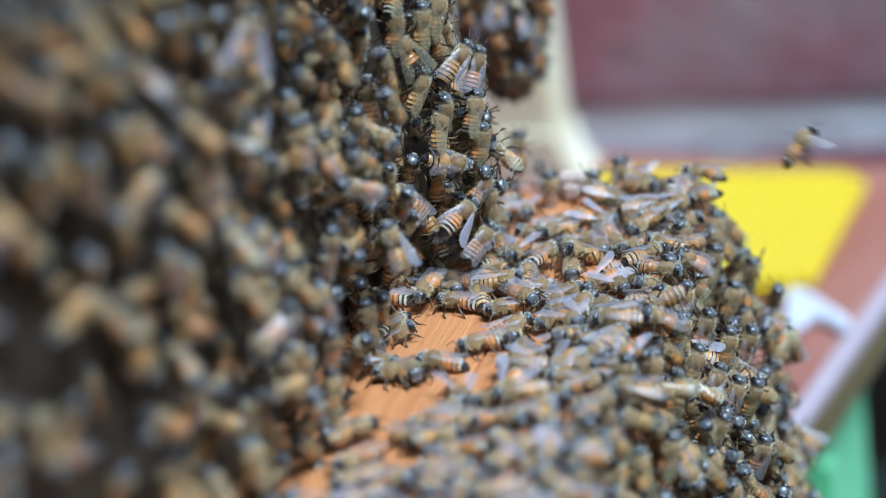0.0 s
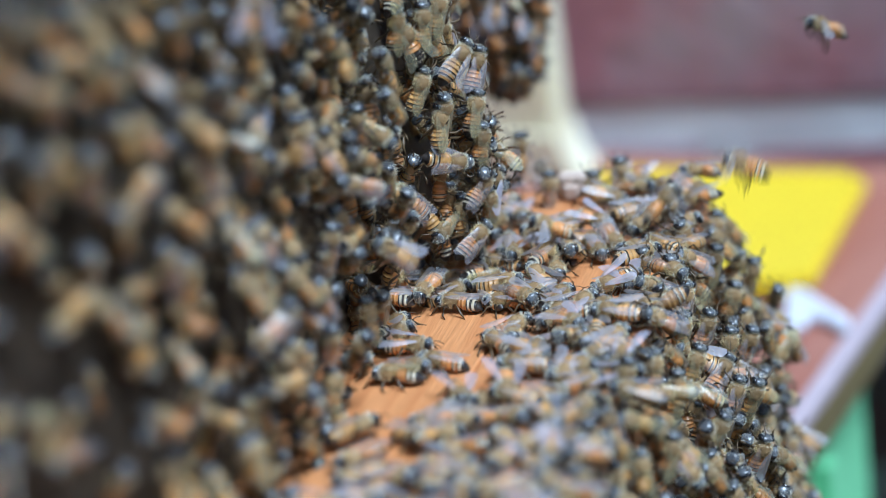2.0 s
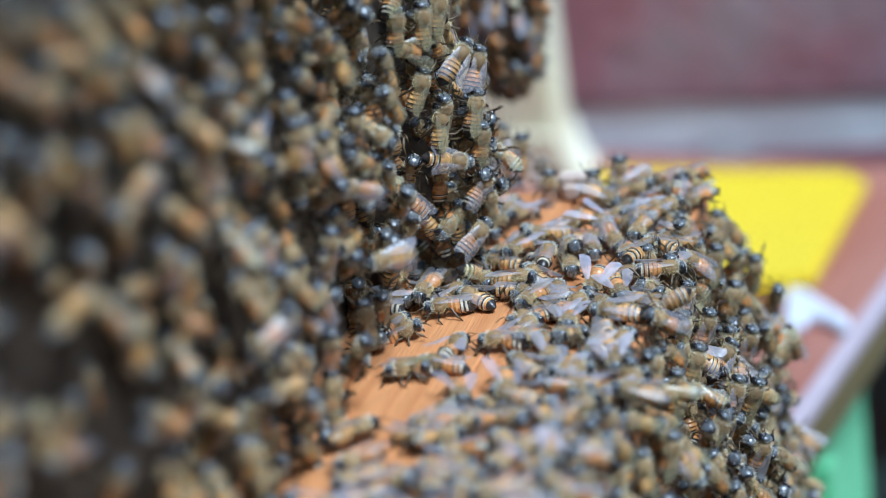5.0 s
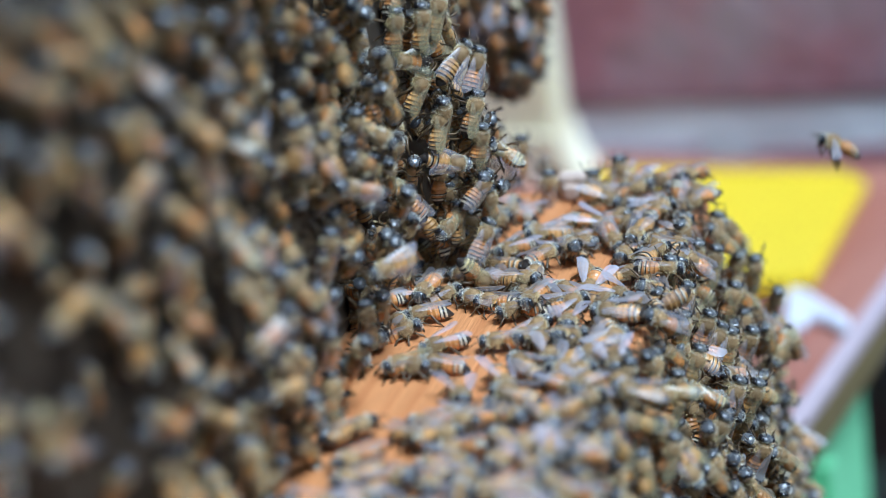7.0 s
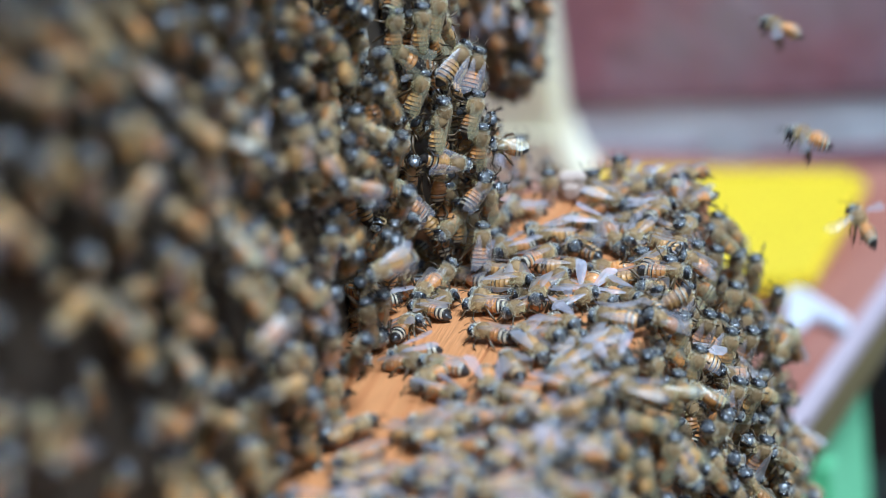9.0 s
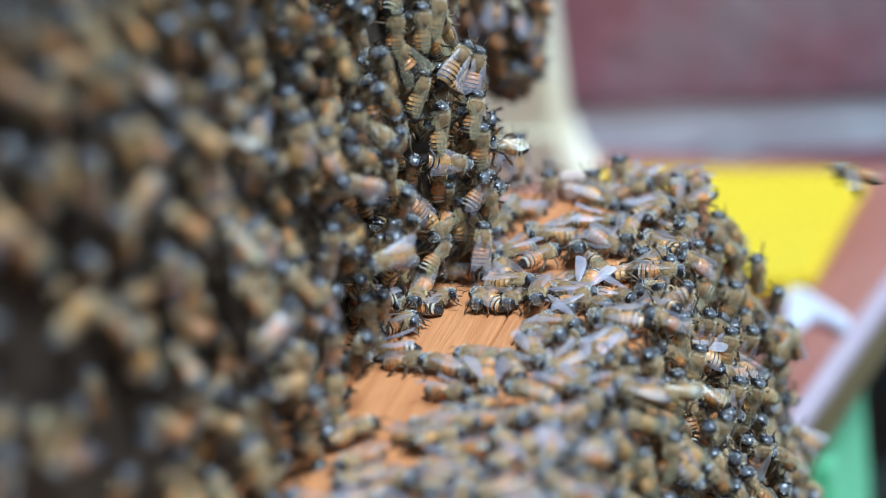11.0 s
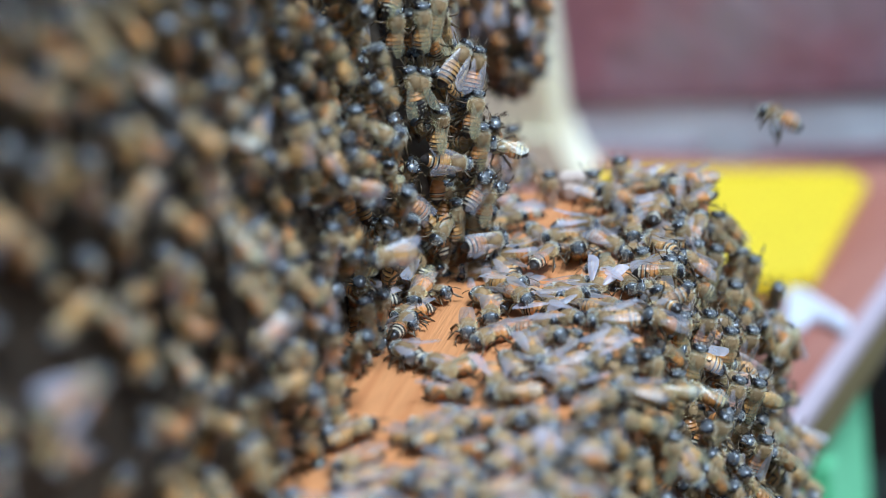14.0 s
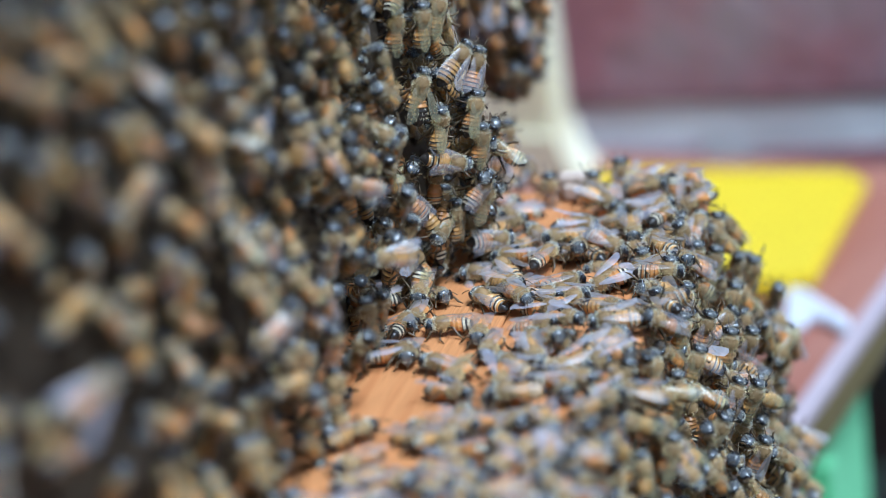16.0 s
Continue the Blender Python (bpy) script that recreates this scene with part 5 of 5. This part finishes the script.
# flying bees: seconds, place in millimetres over the ledge corner, turn in degrees
FLIGHTS = [
    [(0, 76.4, 36.2, 17.9, 0, -35, 38), (0.1, 86.7, 37.6, 13.0, 0, -35, 38), (0.2, 98.6, 39.1, 6.8, 0, -35, 38), (0.5, 133.6, 50.3, 5.5, 0, -35, 38), (6.2, 122.2, 84.0, 42.3, 0, -25, 198), (6.5, 97.5, 69.9, 27.9, 0, -25, 198), (6.6, 89.5, 64.8, 21.8, 0, -25, 198), (6.7, 89.9, 61.9, 14.4, 0, -25, 198), (6.8, 90.7, 59.4, 7.6, 0, -25, 198), (6.9, 87.3, 58.0, 6.9, 0, -25, 198), (7, 83.7, 58.1, 10.2, 0, -25, 198), (7.1, 96.0, 64.2, 15.1, 0, -25, 198), (7.4, 133.9, 79.6, 21.8, 0, -25, 198), (8, 66.8, 64.9, 68.7, 0, -20, 198), (8.1, 65.6, 58.9, 55.0, 0, -20, 198), (8.2, 64.9, 54.3, 44.2, 0, -20, 198), (8.3, 62.9, 47.3, 28.7, 0, -20, 198), (8.4, 61.2, 39.7, 11.1, 0, -20, 198), (8.5, 59.2, 33.0, -3.7, 0, -20, 198), (8.7, 56.4, 19.9, -16.2, 0, -62, 185), (16, 56.2, 17.9, -15.9, 0, -62, 185)],
    [(0, 134.5, 65.8, 51.4, 0, -22, 198), (0.8, 117.1, 59.1, 49.2, 0, -22, 198), (1, 83.6, 46.6, 46.0, 0, -22, 198), (1.1, 66.0, 39.9, 44.0, 0, -22, 198), (1.2, 52.8, 34.9, 42.5, 0, -22, 198), (1.3, 42.8, 30.4, 39.7, 0, -22, 198), (1.4, 37.0, 27.5, 37.4, 0, -22, 198), (1.5, 34.4, 25.1, 33.5, 0, -22, 198), (1.6, 34.4, 23.2, 28.8, 0, -22, 198), (1.7, 35.0, 20.6, 22.0, 0, -22, 198), (1.8, 34.9, 17.8, 15.0, 0, -22, 198), (1.9, 32.2, 15.4, 11.6, 0, -22, 198), (2, 27.0, 13.1, 9.9, 0, -22, 198), (2.1, 23.0, 10.6, 7.1, 0, -22, 198), (2.2, 17.4, 7.0, 3.0, 0, -22, 198), (2.5, 12.5, 11.3, 0.0, 0, -3, 198), (3.4, 10.0, 10.1, 0.0, 0, -3, 198), (4.2, 11.0, 12.0, 0.0, 0, -3, 198), (9, 11.3, 10.1, 0.0, 0, -3, 198), (16, 10.3, 8.9, 0.0, 0, -3, 198)],
    [(0, 47.5, 60.4, 96.0, 0, -25, 198), (1.2, 58.5, 50.6, 62.7, 0, -25, 198), (1.4, 68.7, 47.1, 45.6, 0, -25, 198), (1.5, 72.4, 47.7, 44.0, 0, -25, 198), (1.6, 78.8, 49.8, 44.0, 0, -25, 198), (1.7, 83.9, 51.7, 44.4, 0, -25, 198), (1.8, 86.3, 52.4, 44.1, 0, -25, 198), (1.9, 86.3, 51.9, 43.0, 0, -25, 198), (2.1, 72.0, 83.2, 26.2, 0, -20, 218), (2.2, 64.4, 79.2, 22.5, 0, -20, 218), (2.3, 59.9, 76.4, 19.2, 0, -20, 218), (2.4, 57.3, 75.7, 19.7, 0, -20, 218), (2.5, 52.0, 74.1, 20.1, 0, -20, 218), (2.6, 43.9, 71.8, 21.2, 0, -20, 218), (2.7, 34.3, 68.3, 20.4, 0, -20, 218), (2.8, 27.5, 64.5, 16.7, 0, -20, 218), (2.9, 23.4, 62.0, 13.8, 0, -20, 218), (3, 19.0, 60.4, 13.5, 0, -20, 218), (3.1, 15.2, 59.4, 14.0, 0, -20, 218), (3.2, 2.0, 76.5, 0.2, 0, -62, 185), (3.6, 2.0, 71.0, 1.0, 0, -62, 185), (8, 2.0, 71.4, 5.2, 0, -62, 185), (16, 2.0, 73.1, 1.7, 0, -62, 185)],
    [(0, 134.0, 47.3, 25.6, 0, -15, 168), (1.4, 117.1, 45.7, 35.7, 0, -15, 168), (1.6, 92.9, 38.6, 38.2, 0, -15, 168), (1.7, 88.7, 37.0, 37.8, 0, -15, 168), (1.8, 81.7, 34.8, 37.9, 0, -15, 168), (1.9, 73.9, 30.1, 32.7, 0, -15, 168), (2, 68.2, 22.6, 19.0, 0, -15, 168), (2.1, 64.0, 14.7, 3.1, 0, -15, 168), (2.3, 61.9, 8.8, -9.9, 0, -15, 168), (2.6, 58.3, 10.8, -18.7, 0, -62, 185), (9, 58.1, 7.4, -18.5, 0, -62, 185), (16, 58.1, 10.3, -18.5, 0, -62, 185)],
    [(0, 39.9, 14.5, 0.0, 0, -3, 28), (1, 40.1, 16.4, 0.0, 0, -3, 28), (1.8, 40.8, 15.1, 0.0, 0, -3, 28), (1.9, 43.2, 16.4, 4.9, 0, -30, 28), (2, 48.4, 20.8, 11.4, 0, -30, 28), (2.1, 55.2, 26.4, 19.6, 0, -30, 28), (2.2, 66.5, 33.0, 26.5, 0, -30, 28), (2.3, 81.3, 41.1, 34.4, 0, -30, 28), (2.4, 101.9, 51.2, 42.3, 0, -30, 28), (2.6, 134.5, 65.8, 51.4, 0, -30, 28), (7.2, 121.4, 68.9, 5.8, 0, -15, 198), (7.4, 102.1, 65.9, 14.3, 0, -15, 198), (7.5, 91.4, 63.8, 18.0, 0, -15, 198), (7.6, 81.4, 62.1, 22.1, 0, -15, 198), (7.7, 69.6, 61.8, 31.0, 0, -15, 198), (7.8, 62.0, 62.7, 39.6, 0, -15, 198), (7.9, 54.0, 64.4, 50.4, 0, -15, 198), (8.2, 37.6, 71.8, 82.1, 0, -15, 198), (16, 37.6, 72.8, 84.5, 0, -15, 198)],
    [(0, 45.7, 39.2, 0.0, 0, -3, 188), (1.2, 46.5, 37.7, 0.0, 0, -3, 188), (2.1, 46.0, 39.1, 0.0, 0, -3, 188), (2.2, 51.4, 29.5, 8.0, 0, -28, 188), (2.3, 56.2, 33.7, 14.4, 0, -28, 188), (2.4, 59.3, 38.0, 22.7, 0, -28, 188), (2.5, 60.8, 42.5, 32.4, 0, -28, 188), (2.6, 59.7, 45.6, 40.9, 0, -28, 188), (2.7, 57.3, 47.4, 47.3, 0, -28, 188), (2.8, 56.0, 49.3, 53.1, 0, -28, 188), (2.9, 54.4, 47.9, 51.0, 0, -28, 188), (3, 53.5, 46.1, 47.2, 0, -28, 188), (3.1, 52.2, 44.6, 44.8, 0, -28, 188), (3.2, 53.7, 45.3, 45.2, 0, -28, 188), (3.3, 56.3, 46.8, 46.9, 0, -28, 188), (3.4, 59.0, 50.1, 52.7, 0, -28, 188), (3.8, 64.1, 58.9, 70.3, 0, -28, 188), (11.3, 64.3, 50.4, 57.3, 0, -15, 198), (11.6, 67.7, 49.0, 51.2, 0, -15, 198), (11.7, 75.1, 49.3, 45.9, 0, -15, 198), (11.8, 82.3, 50.7, 43.2, 0, -15, 198), (11.9, 87.5, 52.8, 44.2, 0, -15, 198), (12, 94.6, 57.9, 50.9, 0, -15, 198), (12.6, 111.4, 69.0, 64.6, 0, -15, 198), (16, 111.4, 69.5, 65.7, 0, -15, 198)],
    [(0, 132.8, 12.9, -30.4, 0, -25, 213), (2.4, 117.3, 10.8, -22.9, 0, -25, 213), (2.6, 95.4, 10.3, -5.9, 0, -25, 213), (2.7, 83.6, 10.6, 4.6, 0, -25, 213), (2.8, 73.4, 11.8, 15.9, 0, -25, 213), (2.9, 63.4, 11.8, 24.2, 0, -25, 213), (3, 55.6, 12.6, 32.5, 0, -25, 213), (3.1, 48.1, 13.4, 40.9, 0, -25, 213), (3.2, 40.3, 13.5, 47.5, 0, -25, 213), (3.3, 34.4, 13.0, 51.1, 0, -25, 213), (3.4, 33.1, 13.2, 52.7, 0, -25, 213), (3.5, 28.9, 27.2, 43.3, 0, -35, 158), (3.6, 37.1, 24.4, 29.7, 0, -35, 158), (3.7, 47.8, 25.1, 22.6, 0, -15, 198), (3.8, 50.4, 24.8, 19.7, 0, -15, 198), (3.9, 44.2, 20.5, 14.1, 0, -15, 198), (4, 39.8, 17.9, 11.3, 0, -15, 198), (4.1, 39.9, 18.7, 13.3, 0, -15, 198), (4.2, 37.7, 17.4, 11.8, 0, -15, 198), (4.5, 27.5, 34.1, 0.0, 0, -3, 198), (4.9, 26.2, 28.1, 0.0, 0, -3, 198), (9, 25.3, 27.5, 0.0, 0, -3, 198), (16, 26.3, 26.8, 0.0, 0, -3, 198)],
    [(0, 53.6, 66.3, -12.2, 0, -62, 185), (2, 54.1, 66.6, -12.9, 0, -62, 185), (4, 53.9, 66.5, -12.5, 0, -62, 185), (4.1, 63.8, 27.6, 7.2, 0, -30, 228), (4.2, 70.2, 30.9, 9.9, 0, -30, 228), (4.4, 87.1, 39.6, 17.4, 0, -30, 228), (4.6, 110.8, 53.1, 31.2, 0, -30, 228), (7.3, 82.2, 66.8, 60.8, 0, -22, 198), (7.4, 80.3, 61.1, 48.4, 0, -22, 198), (7.5, 78.5, 56.9, 39.5, 0, -22, 198), (7.6, 76.4, 52.7, 30.8, 0, -22, 198), (7.7, 74.9, 49.5, 24.1, 0, -22, 198), (7.8, 69.3, 47.0, 22.5, 0, -22, 198), (7.9, 61.4, 44.1, 21.9, 0, -22, 198), (8, 54.6, 40.2, 17.9, 0, -22, 198), (8.1, 46.0, 35.1, 12.5, 0, -22, 198), (8.2, 40.3, 29.4, 3.2, 0, -22, 198), (8.3, 37.2, 26.2, -2.3, 0, -22, 198), (8.5, 38.7, 13.9, 0.0, 0, -3, 198), (16, 38.1, 12.7, 0.0, 0, -3, 198)],
    [(0, 132.9, 47.8, -28.1, 0, -20, 18), (3.6, 118.6, 44.7, -23.9, 0, -20, 18), (3.9, 97.4, 43.0, -10.6, 0, -20, 18), (4.1, 84.4, 41.7, -2.9, 0, -20, 18), (4.2, 91.3, 45.8, 1.4, 0, -20, 18), (4.4, 109.8, 55.8, 10.8, 0, -20, 18), (8.5, 96.0, 50.1, 64.0, 0, -20, 198), (8.7, 94.6, 44.8, 52.0, 0, -20, 198), (8.8, 91.7, 40.0, 42.4, 0, -20, 198), (8.9, 87.3, 34.3, 32.1, 0, -20, 198), (9, 81.0, 28.4, 22.8, 0, -20, 198), (9.1, 77.0, 24.0, 15.2, 0, -20, 198), (9.2, 74.0, 20.7, 9.6, 0, -20, 198), (9.5, 70.0, 15.1, -1.1, 0, -20, 198), (9.8, 61.4, 47.9, -23.0, 0, -62, 185), (16, 61.7, 47.3, -23.4, 0, -62, 185)],
    [(0, 33.6, 96.6, 90.7, 0, -18, 198), (7.9, 35.7, 87.1, 65.8, 0, -18, 198), (8.1, 32.7, 78.9, 47.8, 0, -18, 198), (8.2, 23.9, 73.2, 41.1, 0, -18, 198), (8.3, 15.7, 69.2, 38.0, 0, -18, 198), (8.4, 25.0, 7.7, 45.8, 0, -12, 198), (8.5, 21.6, 4.9, 41.8, 0, -12, 198), (8.6, 21.0, 4.3, 40.8, 0, -12, 198), (8.7, 16.2, 3.7, 43.3, 0, -12, 198), (8.8, 7.8, 2.7, 47.7, 0, -12, 198), (8.9, 7.7, 3.4, 49.4, 0, -12, 198), (9, 5.2, 3.0, 50.5, 0, -12, 198), (9.1, 3.6, 2.9, 51.7, 0, -12, 198), (9.2, 0.6, 2.4, 53.0, 0, -12, 198), (9.5, -14.6, 5.0, 71.8, 0, -12, 198), (10, -20.9, 11.5, 93.2, 0, -12, 198), (16, -23.1, 11.3, 94.6, 0, -12, 198)],
    [(0, 110.0, 102.5, 70.2, 0, -22, 198), (8.6, 103.4, 91.8, 49.3, 0, -22, 198), (8.8, 91.9, 83.8, 38.8, 0, -22, 198), (8.9, 81.1, 78.4, 34.6, 0, -22, 198), (9, 70.3, 74.5, 33.8, 0, -22, 198), (9.1, 60.7, 69.7, 29.9, 0, -22, 198), (9.2, 51.8, 64.6, 24.8, 0, -22, 198), (9.5, 36.4, 51.1, 4.2, 0, -22, 198), (9.8, 37.0, 35.2, 0.0, 0, -3, 198), (16, 36.6, 32.9, 0.0, 0, -3, 198)],
    [(0, 133.0, 50.6, -21.2, 0, -40, 138), (8.4, 109.3, 44.9, -15.7, 0, -40, 138), (8.7, 92.7, 41.7, -10.0, 0, -40, 138), (8.8, 91.5, 41.8, -8.6, 0, -40, 138), (8.9, 89.8, 41.1, -8.9, 0, -40, 138), (9, 89.3, 43.1, -3.7, 0, -40, 138), (9.1, 90.6, 46.4, 3.4, 0, -40, 138), (9.2, 89.2, 49.8, 12.9, 0, -40, 138), (9.5, 93.6, 60.7, 36.2, 0, -40, 138), (9.8, 110.8, 74.8, 57.0, 0, -40, 138), (10.2, 117.3, 45.7, 7.7, 0, -30, 18), (10.5, 93.3, 25.3, -23.0, 0, -30, 18), (10.8, 62.6, 30.9, -24.7, 0, -62, 185), (12, 61.6, 29.6, -23.2, 0, -62, 185), (12.1, 66.7, 21.5, -10.3, 0, -30, 18), (12.2, 69.2, 25.4, -2.7, 0, -30, 18), (12.3, 75.6, 31.6, 7.1, 0, -30, 18), (12.4, 86.0, 40.2, 19.8, 0, -30, 18), (12.6, 113.2, 55.6, 35.4, 0, -30, 18), (16, 122.6, 61.0, 40.9, 0, -30, 18)],
    [(0, 38.5, 37.5, 0.0, 0, -3, 198), (4, 39.9, 36.1, 0.0, 0, -3, 198), (8.8, 38.8, 37.5, 0.0, 0, -3, 198), (9, 35.4, 27.8, 3.0, 0, -20, 198), (9.1, 28.5, 27.4, 7.9, 0, -20, 198), (9.2, 22.8, 25.9, 8.9, 0, -20, 198), (9.5, 2.0, 63.1, -3.4, 0, -62, 185), (11, 2.0, 61.1, -1.5, 0, -62, 185), (16, 2.0, 61.9, -2.3, 0, -62, 185)],
    [(0, 133.6, 47.4, 6.5, 0, -15, 198), (10.8, 110.5, 40.9, 9.7, 0, -15, 198), (11.1, 73.4, 30.1, 13.6, 0, -15, 198), (11.3, 47.7, 22.3, 15.6, 0, -15, 198), (11.4, 38.4, 18.6, 14.3, 0, -15, 198), (11.5, 30.3, 15.3, 12.8, 0, -15, 198), (11.6, 24.4, 13.2, 12.4, 0, -15, 198), (11.7, 18.6, 10.8, 11.4, 0, -15, 198), (11.8, 12.9, 7.1, 6.8, 0, -15, 198), (11.9, 7.3, 4.3, 4.6, 0, -15, 198), (12.2, 5.9, 3.0, 2.6, 0, -15, 198), (12.6, 2.0, -0.1, 6.4, 0, -62, 185), (13.2, 2.0, -2.2, 6.7, 0, -62, 185), (16, 2.0, -3.7, 7.9, 0, -62, 185)],
    [(0, 2.0, 107.4, -14.1, 0, -62, 185), (6, 2.0, 109.3, -14.2, 0, -62, 185), (11.6, 2.0, 116.2, -17.1, 0, -62, 185), (11.8, 21.0, 69.7, 6.9, 0, -18, 198), (11.9, 21.6, 71.6, 11.2, 0, -18, 198), (12, 22.3, 73.1, 14.2, 0, -18, 198), (12.1, 21.4, 72.2, 12.9, 0, -18, 198), (12.2, 18.1, 71.0, 12.6, 0, -18, 198), (12.3, 15.6, 69.1, 10.0, 0, -18, 198), (12.5, 2.0, 95.2, -8.3, 0, -62, 185), (16, 2.0, 92.8, -7.9, 0, -62, 185)],
    [(0, 52.8, 65.0, 94.7, 0, -20, 238), (12.1, 46.3, 53.0, 70.4, 0, -20, 238), (12.2, 42.6, 47.4, 59.5, 0, -20, 238), (12.3, 40.6, 42.7, 49.6, 0, -20, 238), (12.4, 38.2, 37.1, 37.8, 0, -20, 238), (12.5, 35.4, 30.3, 23.3, 0, -20, 238), (12.6, 36.6, 25.6, 10.8, 0, -20, 238), (12.7, 38.3, 22.1, 0.6, 0, -20, 238), (12.8, 42.3, 6.1, 0.0, 0, -3, 238), (13.1, 43.6, 4.5, 0.0, 0, -3, 238), (16, 44.1, 6.9, 0.0, 0, -3, 238)],
    [(0, 50.9, 39.4, -6.7, 0, -62, 185), (6, 51.0, 42.0, -6.9, 0, -62, 185), (13.7, 51.0, 40.5, -6.9, 0, -62, 185), (13.9, 66.0, 31.4, 14.6, 0, -25, 198), (14, 74.0, 38.0, 24.2, 0, -25, 198), (14.1, 78.8, 43.4, 33.8, 0, -25, 198), (14.2, 76.0, 46.6, 43.8, 0, -25, 198), (14.3, 73.9, 50.1, 54.3, 0, -25, 198), (14.7, 70.8, 57.9, 76.2, 0, -25, 198), (16, 70.8, 58.4, 77.3, 0, -25, 198)],
    [(0, 30.2, 40.1, 0.0, 0, -3, 213), (6, 30.5, 41.5, 0.0, 0, -3, 213), (13.8, 30.3, 40.8, 0.0, 0, -3, 213), (13.9, 37.3, 19.8, 9.7, 0, -25, 213), (14, 39.7, 22.1, 13.4, 0, -25, 213), (14.1, 58.5, 33.3, 25.5, 0, -25, 213), (14.2, 81.4, 47.2, 40.8, 0, -25, 213), (14.3, 88.8, 50.1, 42.1, 0, -25, 213), (14.4, 101.7, 56.0, 46.0, 0, -25, 213), (14.8, 134.8, 73.5, 61.8, 0, -25, 213), (16, 134.8, 74.0, 63.0, 0, -25, 213)],
]
flyer = make_bee(FLYER, "flying honey bee with spread clear wings and dangling legs")
flyer["group"] = "bees in flight"


def motions():
    """All that moves: the bees on the hive, the masses and the bees in flight."""
    for ob, rows in MOVES:
        walk(ob, rows)
    flock = [flyer] + [copy_thing(flyer, Matrix()) for _ in FLIGHTS[1:]]
    for ob, rows in zip(flock, FLIGHTS):
        walk(ob, placed(rows, -2.4 * MM, 2.6 * MM))
    for ob, (_, rows) in zip(pinned, PLACED):
        walk(ob, placed(rows))
    r = random.Random(3)
    for key, ob in SWARMS.items():
        walk(ob, [(t, pose(r.gauss(0, 0.0003), r.gauss(0, 0.0003), r.gauss(0, 0.0003))) for t in (0, 2.5, 5, 8, 11, 13.5, 16)])


motions()
